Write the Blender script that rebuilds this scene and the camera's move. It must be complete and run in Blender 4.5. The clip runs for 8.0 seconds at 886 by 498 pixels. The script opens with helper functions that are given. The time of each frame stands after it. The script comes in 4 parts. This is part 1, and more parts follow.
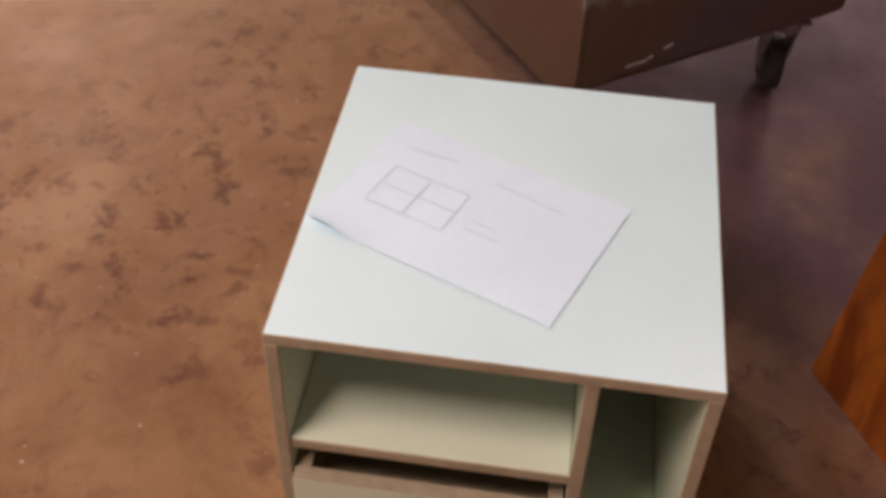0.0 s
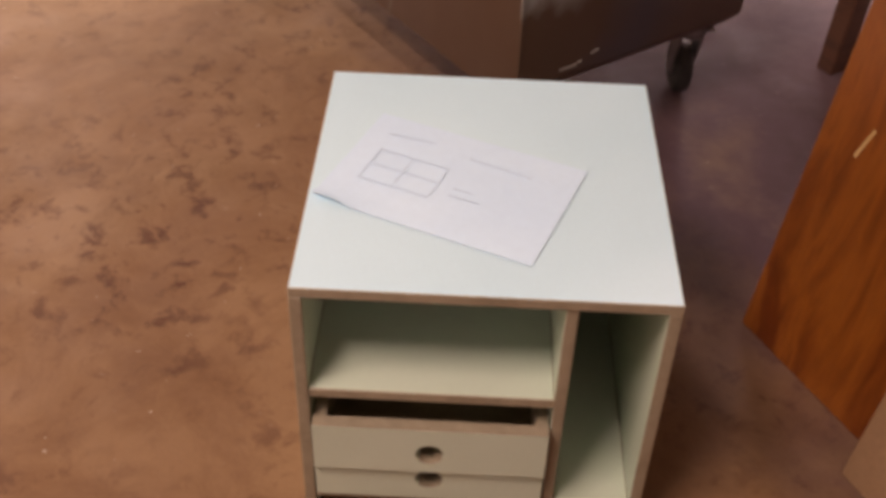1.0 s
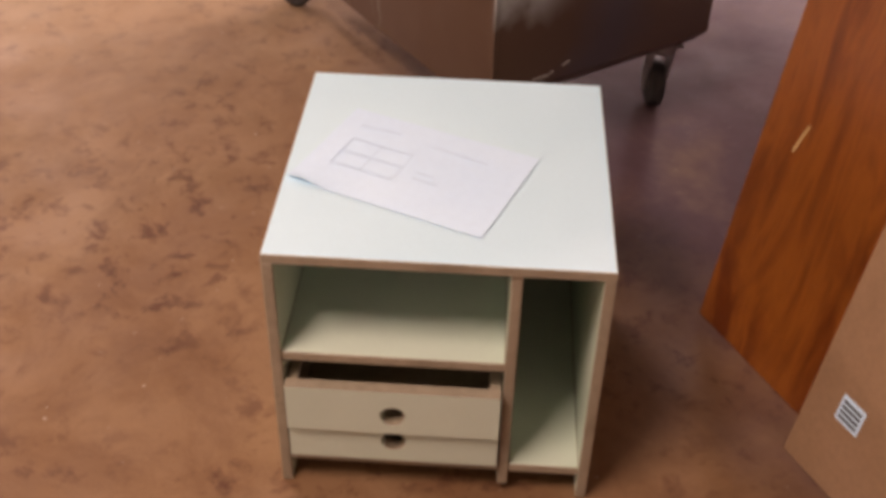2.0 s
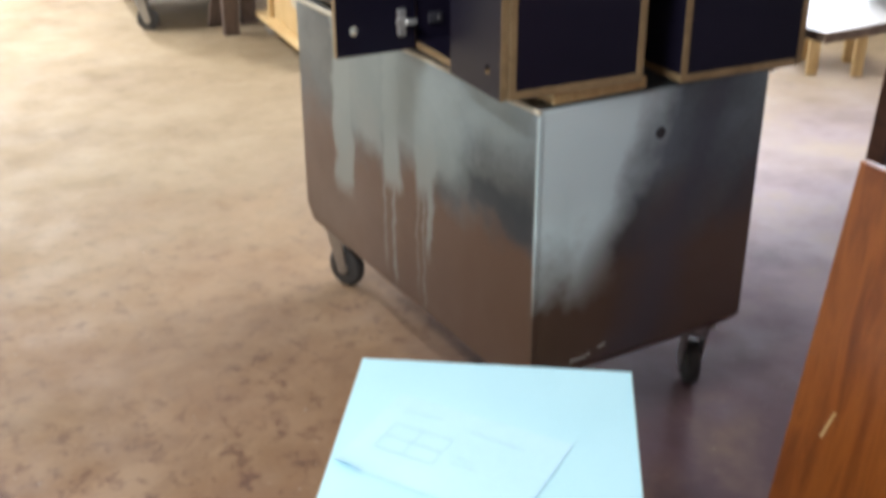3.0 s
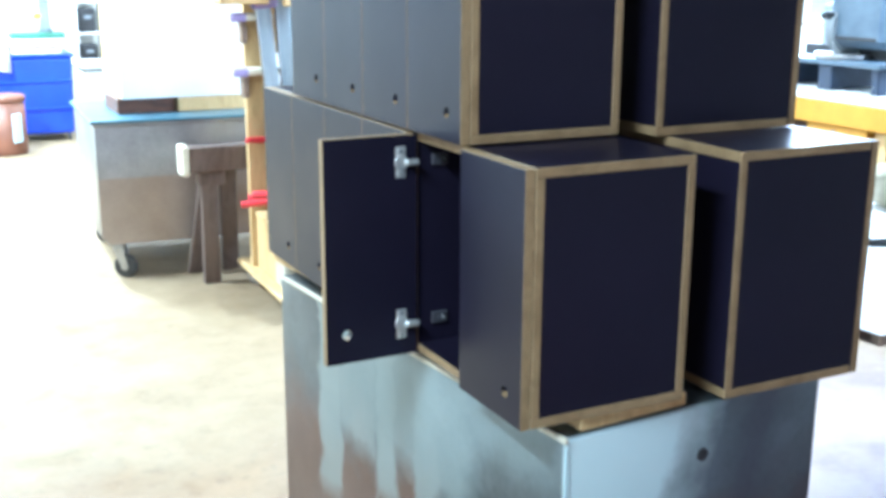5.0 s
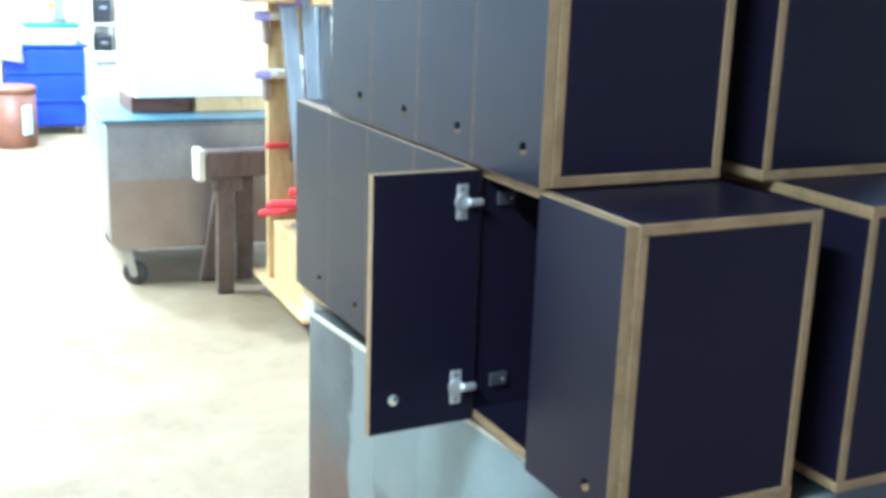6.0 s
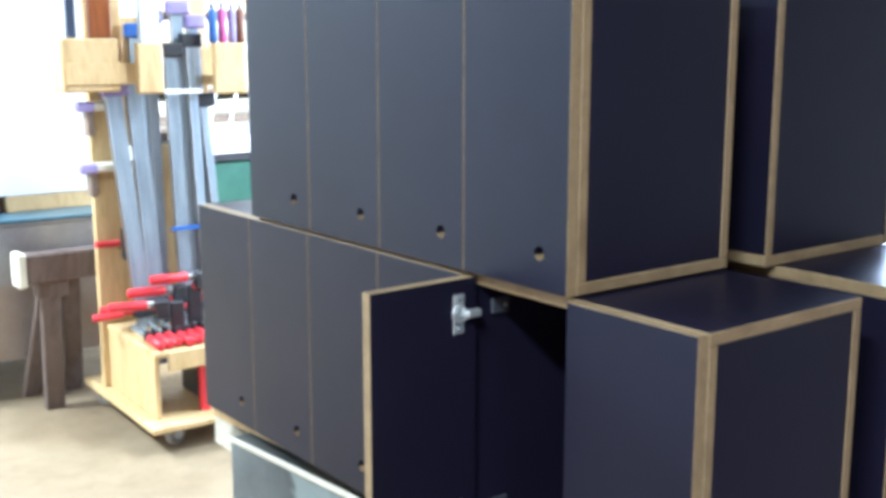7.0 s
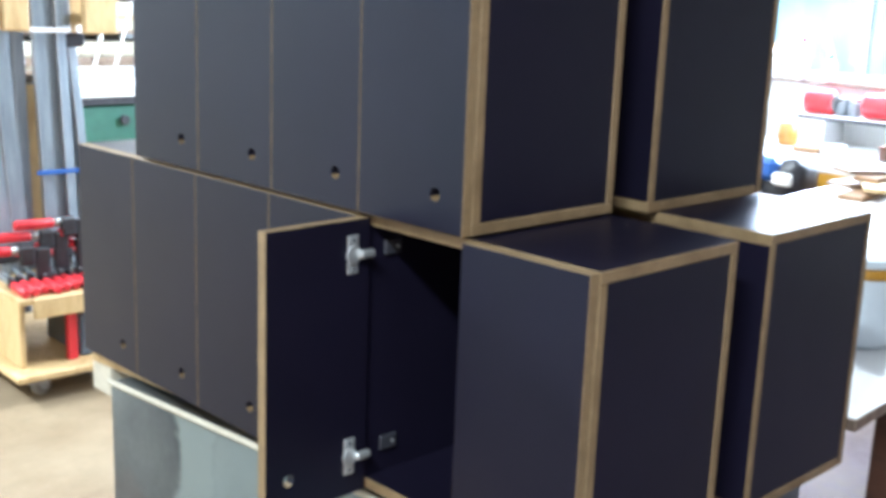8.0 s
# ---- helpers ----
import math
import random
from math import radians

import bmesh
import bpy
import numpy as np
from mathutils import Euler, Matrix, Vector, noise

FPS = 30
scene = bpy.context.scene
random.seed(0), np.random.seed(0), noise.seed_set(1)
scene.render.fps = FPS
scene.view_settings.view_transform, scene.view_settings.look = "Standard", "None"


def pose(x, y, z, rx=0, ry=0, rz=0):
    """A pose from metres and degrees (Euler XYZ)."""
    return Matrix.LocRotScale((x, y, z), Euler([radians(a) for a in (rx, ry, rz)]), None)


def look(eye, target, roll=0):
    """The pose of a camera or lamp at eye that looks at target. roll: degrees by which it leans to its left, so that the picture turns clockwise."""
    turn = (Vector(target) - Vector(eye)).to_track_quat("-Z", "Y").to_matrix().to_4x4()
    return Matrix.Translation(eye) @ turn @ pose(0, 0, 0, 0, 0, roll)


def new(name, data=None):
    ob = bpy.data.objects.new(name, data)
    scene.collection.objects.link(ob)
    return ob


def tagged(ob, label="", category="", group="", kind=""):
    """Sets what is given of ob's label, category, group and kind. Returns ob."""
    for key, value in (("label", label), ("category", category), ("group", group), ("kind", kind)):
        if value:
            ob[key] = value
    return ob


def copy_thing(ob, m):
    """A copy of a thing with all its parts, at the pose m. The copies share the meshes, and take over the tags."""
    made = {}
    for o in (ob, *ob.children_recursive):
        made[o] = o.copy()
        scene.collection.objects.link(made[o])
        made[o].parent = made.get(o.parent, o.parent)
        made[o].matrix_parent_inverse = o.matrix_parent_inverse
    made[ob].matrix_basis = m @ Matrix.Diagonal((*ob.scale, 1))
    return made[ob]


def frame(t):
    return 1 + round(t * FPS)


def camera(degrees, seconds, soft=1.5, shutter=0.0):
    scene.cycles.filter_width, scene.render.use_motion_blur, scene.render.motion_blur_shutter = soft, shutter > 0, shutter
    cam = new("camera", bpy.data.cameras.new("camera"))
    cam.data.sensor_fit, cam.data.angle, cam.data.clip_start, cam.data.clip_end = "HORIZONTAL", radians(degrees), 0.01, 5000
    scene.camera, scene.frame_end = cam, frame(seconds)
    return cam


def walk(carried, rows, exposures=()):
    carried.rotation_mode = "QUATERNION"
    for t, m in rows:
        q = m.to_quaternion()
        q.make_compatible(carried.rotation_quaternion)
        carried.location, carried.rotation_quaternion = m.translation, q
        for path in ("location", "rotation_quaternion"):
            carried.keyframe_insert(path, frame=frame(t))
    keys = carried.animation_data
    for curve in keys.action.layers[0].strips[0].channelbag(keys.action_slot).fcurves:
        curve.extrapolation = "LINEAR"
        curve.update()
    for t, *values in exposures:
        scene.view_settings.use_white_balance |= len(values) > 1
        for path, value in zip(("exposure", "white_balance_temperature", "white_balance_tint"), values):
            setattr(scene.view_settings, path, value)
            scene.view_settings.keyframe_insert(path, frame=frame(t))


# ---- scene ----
cam = camera(43.4, 8.0, soft=4.0, shutter=0.4)
PATH = [
    (0, (-0.774, -1.349, 1.383), (-0.333, -0.365, 0.340), 1.71),
    (0.5, (-0.876, -1.434, 1.410), (-0.345, -0.441, 0.419), 1.85),
    (1, (-0.972, -1.519, 1.428), (-0.398, -0.539, 0.448), 1.95),
    (2.3, (-0.979, -1.769, 1.475), (-0.423, -0.688, 0.597), 0.44),
    (2.5, (-0.979, -1.787, 1.508), (-0.424, -0.650, 0.701), -0.48),
    (3, (-0.991, -1.788, 1.548), (-0.408, -0.564, 0.906), -0.14),
    (3.5, (-0.981, -1.753, 1.601), (-0.372, -0.477, 1.100), 0.88),
    (4, (-0.987, -1.686, 1.622), (-0.337, -0.400, 1.207), 1.23),
    (4.2, (-0.967, -1.642, 1.625), (-0.306, -0.360, 1.213), 1.06),
    (5.3, (-0.857, -1.340, 1.623), (-0.214, -0.034, 1.261), 0.23),
    (5.5, (-0.848, -1.272, 1.639), (-0.202, 0.031, 1.273), 0.96),
    (6, (-0.825, -1.120, 1.635), (-0.185, 0.184, 1.262), 1.96),
    (6.5, (-0.893, -0.908, 1.634), (-0.073, 0.310, 1.327), 0.59),
    (7, (-0.996, -0.797, 1.656), (-0.100, 0.374, 1.378), -0.02),
    (7.5, (-1.039, -0.791, 1.652), (-0.074, 0.315, 1.343), 1.74),
    (8, (-1.041, -0.790, 1.640), (-0.017, 0.254, 1.306), 2.20),
]
EXPOSURES = [
    (0.0, 0.52, 9000, 48),
    (1.0, 0.48, 9400, 50),
    (2.5, 0.90, 8900, 50),
    (2.75, 1.0, 7800, 35),
    (3.0, 1.00, 6400, 15),
    (3.3, 1.25, 5350, 1),
    (3.8, 1.55, 5050, 1),
    (5.5, 1.88, 4950, -2),
    (6.3, 1.86, 4900, -3),
    (6.8, 1.82, 5150, 4),
    (7.4, 1.60, 5450, 6),
    (8.0, 1.50, 5600, 7),
]
walk(cam, [(t, look(eye, target, roll)) for t, eye, target, roll in PATH], EXPOSURES)

# ---- world and lights ----
world = bpy.data.worlds.new("world")
scene.world = world
world.use_nodes = True
world.node_tree.nodes["Background"].inputs[0].default_value = (0.75, 0.85, 1.0, 1)
world.node_tree.nodes["Background"].inputs[1].default_value = 0.6

CEILING = 3.4
# unseen rows of twin tubes: the bright aisle beyond the lockers, and lamps added over the benches and over the near end
# by the west wall
FIXTURES = [(-1.7, 4.9, 150), (-0.9, 7.2, 150), (-0.9, 10.0, 120), (2.4, 2.2, 75), (3.6, 6.8, 55), (2.2, 9.8, 80), (-2.05, -1.0, 60)]


def area_lamp(m, sx, sy, watts, colour):
    data = bpy.data.lights.new("tube_light", "AREA")
    data.shape, data.size, data.size_y, data.energy, data.color = "RECTANGLE", sx, sy, watts, colour
    ob = new("tube_light", data)
    ob.matrix_world = m
    return ob


for fx, fy, watts in FIXTURES:
    area_lamp(pose(fx, fy, CEILING - 0.16), 0.26, 1.25, watts, (0.97, 1.0, 0.98))
# daylight through the two windows of the east wall
for wy in (2.1, 4.7):
    area_lamp(pose(4.97, wy, 1.85, 0, 90, 0), 1.0, 1.5, 100, (0.80, 0.86, 1.0))


# ---- materials ----
def tree(name):
    m = bpy.data.materials.new(name)
    m.use_nodes = True
    return m, m.node_tree, m.node_tree.nodes["Principled BSDF"]


def node(nt, kind, **inputs):
    n = nt.nodes.new(kind)
    for key, value in inputs.items():
        n.inputs[key.replace("_", " ")].default_value = value
    return n


def coords(nt, stretch=(1, 1, 1), random_shift=True):
    """Object coordinates, shifted at random from object to object."""
    tc, mp = nt.nodes.new("ShaderNodeTexCoord"), nt.nodes.new("ShaderNodeMapping")
    mp.inputs["Scale"].default_value = stretch
    nt.links.new(tc.outputs["Object"], mp.inputs["Vector"])
    if random_shift:
        info = nt.nodes.new("ShaderNodeObjectInfo")
        mul = nt.nodes.new("ShaderNodeMath")
        mul.operation = "MULTIPLY"
        mul.inputs[1].default_value = 37.0
        nt.links.new(info.outputs["Random"], mul.inputs[0])
        nt.links.new(mul.outputs[0], mp.inputs["Location"])
    return mp.outputs["Vector"]


def noise_ramp(nt, vec, scale, stops, detail=6, rough=0.6, distortion=0.0):
    n = node(nt, "ShaderNodeTexNoise", Scale=scale, Detail=detail, Roughness=rough, Distortion=distortion)
    nt.links.new(vec, n.inputs["Vector"])
    r = nt.nodes.new("ShaderNodeValToRGB")
    el = r.color_ramp.elements
    while len(el) < len(stops):
        el.new(0.5)
    for e, (p, c) in zip(el, stops):
        e.position, e.color = p, (*c, 1) if len(c) == 3 else c
    nt.links.new(n.outputs["Fac"], r.inputs["Fac"])
    return n.outputs["Fac"], r.outputs["Color"]


def mix(nt, fac, a, b, blend="MIX"):
    m = nt.nodes.new("ShaderNodeMix")
    m.data_type, m.blend_type = "RGBA", blend
    for sock, v in ((m.inputs[0], fac), (m.inputs[6], a), (m.inputs[7], b)):
        if isinstance(v, bpy.types.NodeSocket):
            nt.links.new(v, sock)
        else:
            sock.default_value = v if not isinstance(v, tuple) or len(v) == 4 else (*v, 1)
    return m.outputs[2]


def bump(nt, height, bsdf, strength=0.2, distance=0.002):
    b = node(nt, "ShaderNodeBump", Strength=strength, Distance=distance)
    nt.links.new(height, b.inputs["Height"])
    nt.links.new(b.outputs[0], bsdf.inputs["Normal"])


def grey(v):
    return (v, v, v)


def simple(name, dark, light, scale=12.0, rough=(0.4, 0.6), metal=0.0, stretch=(1, 1, 1), bumpy=0.1, fine=90.0, specular=0.5, speck=0.14):
    """A surface of two tones with grain at two scales."""
    m, nt, b = tree(name)
    vec = coords(nt, stretch)
    f1, c1 = noise_ramp(nt, vec, scale, [(0.3, dark), (0.7, light)])
    f2, c2 = noise_ramp(nt, vec, fine, [(0.3, grey(1 - speck)), (0.7, grey(1.0))], detail=3)
    nt.links.new(mix(nt, 1.0, c1, c2, "MULTIPLY"), b.inputs["Base Color"])
    _, r = noise_ramp(nt, vec, scale * 0.7, [(0.3, grey(rough[0])), (0.7, grey(rough[1]))])
    nt.links.new(r, b.inputs["Roughness"])
    b.inputs["Metallic"].default_value = metal
    b.inputs["Specular IOR Level"].default_value = specular
    if bumpy:
        bump(nt, f2, b, bumpy, 0.001)
    return m


def wood(name, dark, light, stretch=(1, 1, 1), scale=6.0, rough=(0.45, 0.65)):
    m, nt, b = tree(name)
    vec = coords(nt, stretch)
    f1, c1 = noise_ramp(nt, vec, scale, [(0.32, dark), (0.5, light), (0.68, dark)], detail=8, distortion=0.6)
    f2, c2 = noise_ramp(nt, vec, scale * 9, [(0.3, grey(0.86)), (0.65, grey(1.0))], detail=4)
    nt.links.new(mix(nt, 1.0, c1, c2, "MULTIPLY"), b.inputs["Base Color"])
    b.inputs["Roughness"].default_value = sum(rough) / 2
    bump(nt, f2, b, 0.15, 0.001)
    return m


def concrete():
    """Tan worn concrete, shade painted in maroon east of the cabinet, sawdust over the aisle to the north."""
    m, nt, b = tree("worn_concrete_painted_shade")
    vec = coords(nt, random_shift=False)
    sep = nt.nodes.new("ShaderNodeSeparateXYZ")
    nt.links.new(vec, sep.inputs[0])
    wander = node(nt, "ShaderNodeTexNoise", Scale=2.3, Detail=7.0, Roughness=0.65)
    nt.links.new(vec, wander.inputs["Vector"])

    def zone(axis, start, end, wobble):
        """0 before start and 1 past end along an axis, with a ragged border."""
        shift = nt.nodes.new("ShaderNodeMath")
        shift.operation = "MULTIPLY_ADD"
        shift.inputs[1].default_value = wobble
        nt.links.new(wander.outputs["Fac"], shift.inputs[0])
        nt.links.new(sep.outputs[axis], shift.inputs[2])
        r = node(nt, "ShaderNodeMapRange", From_Min=start + wobble / 2, From_Max=end + wobble / 2)
        nt.links.new(shift.outputs[0], r.inputs["Value"])
        return r.outputs["Result"]

    _, base = noise_ramp(nt, vec, 1.1, [(0.3, (0.192, 0.100, 0.046)), (0.55, (0.252, 0.146, 0.073)), (0.75, (0.305, 0.198, 0.110))], detail=9)
    _, dirt = noise_ramp(nt, vec, 3.3, [(0.42, (1, 1, 1)), (0.62, (0.62, 0.50, 0.40))], detail=10, rough=0.7, distortion=0.5)
    col = mix(nt, 0.68, base, dirt, "MULTIPLY")
    _, spots = noise_ramp(nt, vec, 17.0, [(0.52, (1, 1, 1)), (0.64, (0.42, 0.27, 0.22))], detail=9, rough=0.68, distortion=0.35)
    _, where = noise_ramp(nt, vec, 1.7, [(0.34, (0, 0, 0)), (0.54, (1, 1, 1))], detail=4)
    col = mix(nt, where, col, mix(nt, 0.9, col, spots, "MULTIPLY"))
    # shade east of the cabinet put into the colour as maroon, with tan patches
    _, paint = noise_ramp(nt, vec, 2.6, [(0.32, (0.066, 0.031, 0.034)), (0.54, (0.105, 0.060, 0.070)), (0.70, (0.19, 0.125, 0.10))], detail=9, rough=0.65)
    # daylit floor farther east, painted paler and lavender
    _, lit_east = noise_ramp(nt, vec, 2.1, [(0.34, (0.19, 0.145, 0.175)), (0.5, (0.30, 0.245, 0.28)), (0.64, (0.36, 0.29, 0.24))], detail=9, rough=0.65)
    paint = mix(nt, zone("X", 0.85, 1.45, 0.6), paint, lit_east)
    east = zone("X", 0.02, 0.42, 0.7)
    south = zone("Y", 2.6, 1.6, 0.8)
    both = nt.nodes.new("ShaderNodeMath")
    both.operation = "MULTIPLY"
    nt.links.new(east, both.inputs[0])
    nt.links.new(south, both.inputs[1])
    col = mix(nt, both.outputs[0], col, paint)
    # sawdust
    _, dust = noise_ramp(nt, vec, 1.6, [(0.28, (0.135, 0.092, 0.050)), (0.42, (0.215, 0.163, 0.095)), (0.6, (0.275, 0.218, 0.135)), (0.72, (0.32, 0.26, 0.165))], detail=10, rough=0.7)
    north = zone("Y", 0.3, 2.3, 1.6)
    thin = nt.nodes.new("ShaderNodeMath")
    thin.operation = "MULTIPLY"
    thin.inputs[1].default_value = 0.85
    nt.links.new(north, thin.inputs[0])
    col = mix(nt, thin.outputs[0], col, dust)
    f3, pale = noise_ramp(nt, vec, 42.0, [(0.70, (0, 0, 0)), (0.76, (1, 1, 1))], detail=3)
    col = mix(nt, pale, col, (0.36, 0.30, 0.24))
    f4, grain = noise_ramp(nt, vec, 260.0, [(0.3, grey(0.86)), (0.7, grey(1.0))], detail=2)
    col = mix(nt, 1.0, col, grain, "MULTIPLY")
    nt.links.new(col, b.inputs["Base Color"])
    _, r = noise_ramp(nt, vec, 5.0, [(0.3, grey(0.55)), (0.7, grey(0.8))])
    nt.links.new(r, b.inputs["Roughness"])
    b.inputs["Specular IOR Level"].default_value = 0.3
    bump(nt, f4, b, 0.15, 0.002)
    return m


def stained_steel():
    """Galvanised sheet with a pale splash that has run down in streaks on the long side (local -x)."""
    m, nt, b = tree("stained_steel")
    vec = coords(nt, random_shift=False)
    f1, c1 = noise_ramp(nt, vec, 4.0, [(0.3, (0.13, 0.155, 0.17)), (0.7, (0.22, 0.255, 0.27))], detail=8)
    f2, c2 = noise_ramp(nt, vec, 60.0, [(0.3, grey(0.85)), (0.7, grey(1.0))], detail=4)
    col = mix(nt, 1.0, c1, c2, "MULTIPLY")
    shifted = nt.nodes.new("ShaderNodeVectorMath")
    shifted.inputs[1].default_value = (0.62, 3.1, 1.45)
    nt.links.new(vec, shifted.inputs[0])
    _, patina = noise_ramp(nt, shifted.outputs[0], 1.9, [(0.36, (0.42, 0.44, 0.50)), (0.5, (0.80, 0.82, 0.85)), (0.62, (1.2, 1.28, 1.34))], detail=3, rough=0.45, distortion=0.6)
    col = mix(nt, 1.0, col, patina, "MULTIPLY")
    tc = nt.nodes.new("ShaderNodeTexCoord")
    sep = nt.nodes.new("ShaderNodeSeparateXYZ")
    nt.links.new(tc.outputs["Object"], sep.inputs[0])

    def math2(op, a, c, clamp=False):
        n = nt.nodes.new("ShaderNodeMath")
        n.operation, n.use_clamp = op, clamp
        for s, v in zip(n.inputs, (a, c)):
            if isinstance(v, bpy.types.NodeSocket):
                nt.links.new(v, s)
            else:
                s.default_value = v
        return n.outputs[0]

    # the splash: tongues of differing length, wobbling sideways, and thin runs below them
    wob = node(nt, "ShaderNodeTexNoise", Scale=9.0, Detail=3.0, Roughness=0.6)
    nt.links.new(tc.outputs["Object"], wob.inputs["Vector"])
    shift = math2("MULTIPLY", math2("SUBTRACT", wob.outputs["Fac"], 0.5), 0.09)
    along, up = math2("ADD", sep.outputs["Y"], shift), math2("ADD", sep.outputs["Z"], shift)

    def tongue(y, half, low, hard=40.0, gain=1.0):
        across = math2("MULTIPLY", math2("SUBTRACT", half, math2("ABSOLUTE", math2("SUBTRACT", along, y), 0)), hard, True)
        return math2("MULTIPLY", math2("MULTIPLY", across, math2("MULTIPLY", math2("SUBTRACT", up, low), 18.0, True)), gain)

    mask = tongue(0.90, 0.068, 0.35, 60.0, 0.95)
    for t in ((0.76, 0.10, 0.53, 40.0, 0.85), (0.625, 0.058, 0.46, 50.0, 0.95), (0.46, 0.062, 0.50, 50.0, 0.9), (0.435, 0.022, 0.34, 80.0, 0.8), (0.60, 0.36, 0.57, 14.0, 0.8),
              (0.30, 0.34, 0.72, 6.0, 0.6), (0.668, 0.010, 0.23, 110.0, 0.7), (0.612, 0.012, 0.20, 110.0, 0.8), (0.505, 0.007, 0.24, 120.0, 0.7), (0.47, 0.009, 0.20, 110.0, 0.7)):
        mask = math2("MAXIMUM", mask, tongue(*t))
    long_side = math2("MULTIPLY", math2("SUBTRACT", 0.01, sep.outputs["X"]), 100.0, True)
    end_side = math2("MULTIPLY", math2("SUBTRACT", 0.01, sep.outputs["Y"]), 100.0, True)
    mask = math2("MULTIPLY", mask, math2("MULTIPLY", long_side, 0.72))
    # the floor's brown reflection painted over the lower half
    blot = node(nt, "ShaderNodeTexNoise", Scale=5.0, Detail=5.0, Roughness=0.6)
    nt.links.new(tc.outputs["Object"], blot.inputs["Vector"])
    height = math2("ADD", sep.outputs["Z"], math2("MULTIPLY", math2("SUBTRACT", blot.outputs["Fac"], 0.5), 0.35))
    brown = math2("MULTIPLY", math2("MULTIPLY", math2("SUBTRACT", 0.66, height), 6.0, True), 0.88)
    col = mix(nt, brown, col, (0.125, 0.072, 0.047))
    # a dark blue band where the brown begins, sinking towards the seam
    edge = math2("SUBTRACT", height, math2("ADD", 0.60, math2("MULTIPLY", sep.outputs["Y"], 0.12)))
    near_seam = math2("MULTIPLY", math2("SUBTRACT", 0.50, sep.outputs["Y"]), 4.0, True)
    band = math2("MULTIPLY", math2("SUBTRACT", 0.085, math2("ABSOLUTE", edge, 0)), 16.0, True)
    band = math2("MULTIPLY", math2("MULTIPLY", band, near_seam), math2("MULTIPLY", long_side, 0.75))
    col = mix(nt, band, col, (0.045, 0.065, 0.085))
    # pale reflection painted beside the seam of the end, with its dark grey neighbour painted next to it
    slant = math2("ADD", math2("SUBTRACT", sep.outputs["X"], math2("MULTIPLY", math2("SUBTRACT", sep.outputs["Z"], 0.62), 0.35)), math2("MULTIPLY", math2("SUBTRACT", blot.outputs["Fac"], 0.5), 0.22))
    end_glare = math2("MULTIPLY", math2("MULTIPLY", math2("SUBTRACT", 0.29, slant), 9.0, True), math2("MULTIPLY", math2("SUBTRACT", height, 0.40), 5.0, True))
    end_glare = math2("MULTIPLY", math2("MULTIPLY", end_glare, end_side), 0.95)
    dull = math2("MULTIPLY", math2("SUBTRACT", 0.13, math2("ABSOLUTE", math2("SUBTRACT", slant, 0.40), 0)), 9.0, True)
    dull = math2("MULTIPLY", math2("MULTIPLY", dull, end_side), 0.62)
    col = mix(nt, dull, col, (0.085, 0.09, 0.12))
    col = mix(nt, end_glare, col, (0.64, 0.80, 0.84))
    col = mix(nt, mask, col, (0.225, 0.275, 0.265))
    nt.links.new(col, b.inputs["Base Color"])
    met = math2("SUBTRACT", math2("SUBTRACT", 0.85, mask), math2("MULTIPLY", math2("ADD", brown, end_glare), 0.55), True)
    nt.links.new(met, b.inputs["Metallic"])
    _, r = noise_ramp(nt, vec, 3.0, [(0.3, grey(0.34)), (0.7, grey(0.5))])
    nt.links.new(r, b.inputs["Roughness"])
    bump(nt, f1, b, 0.06, 0.01)
    return m


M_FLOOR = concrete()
M_FILM = simple("dark_phenolic_film", (0.0088, 0.0073, 0.0168), (0.0122, 0.0100, 0.0228), 3.0, (0.32, 0.44), bumpy=0.02, fine=240, specular=0.22, speck=0.12)
M_FILM.node_tree.nodes["Principled BSDF"].inputs["Specular Tint"].default_value = (0.66, 0.86, 1.0, 1)
M_PLY = wood("birch_ply_edge", (0.21, 0.140, 0.066), (0.30, 0.208, 0.105), (1, 1, 1), 9)
# one melamine in two copies: top tinted by reflected sky, carcass in shade
M_WHITE = simple("sky_tinted_melamine", (0.48, 0.80, 0.90), (0.52, 0.84, 0.94), 3.0, (0.35, 0.5), bumpy=0.02, fine=200, speck=0.03)
M_INNER = simple("shaded_melamine", (0.50, 0.64, 0.52), (0.55, 0.69, 0.57), 3.0, (0.4, 0.55), bumpy=0.02, fine=200, speck=0.03)
M_RAW = wood("raw_ply_edge", (0.27, 0.235, 0.165), (0.34, 0.30, 0.215), (1, 1, 1), 9)
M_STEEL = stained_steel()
M_GALV = simple("brushed_steel", (0.34, 0.34, 0.335), (0.5, 0.5, 0.5), 5.0, (0.3, 0.45), 0.95, bumpy=0.03)
M_CHROME = simple("nickel_plate", (0.7, 0.72, 0.72), (0.8, 0.82, 0.82), 20, (0.28, 0.42), 0.7, bumpy=0)
M_RUBBER = simple("grey_rubber", (0.02, 0.02, 0.02), (0.05, 0.05, 0.05), 20, (0.55, 0.75))
M_PINE = wood("pine", (0.47, 0.31, 0.125), (0.62, 0.44, 0.21), (3, 3, 0.5), 5)
M_OLDWOOD = wood("weathered_wood", (0.16, 0.11, 0.08), (0.3, 0.22, 0.16), (3, 3, 0.6), 5)
M_BOARD = wood("stained_orange_board", (0.13, 0.027, 0.004), (0.27, 0.078, 0.012), (2.4, 2.4, 0.5), 5, (0.3, 0.45))
M_CARDBOARD = simple("cardboard", (0.28, 0.17, 0.09), (0.34, 0.21, 0.12), 6, (0.7, 0.85))
M_PAPER = simple("paper", (0.51, 0.80, 0.98), (0.55, 0.84, 1.0), 8, (0.6, 0.7), bumpy=0.02, speck=0.03)
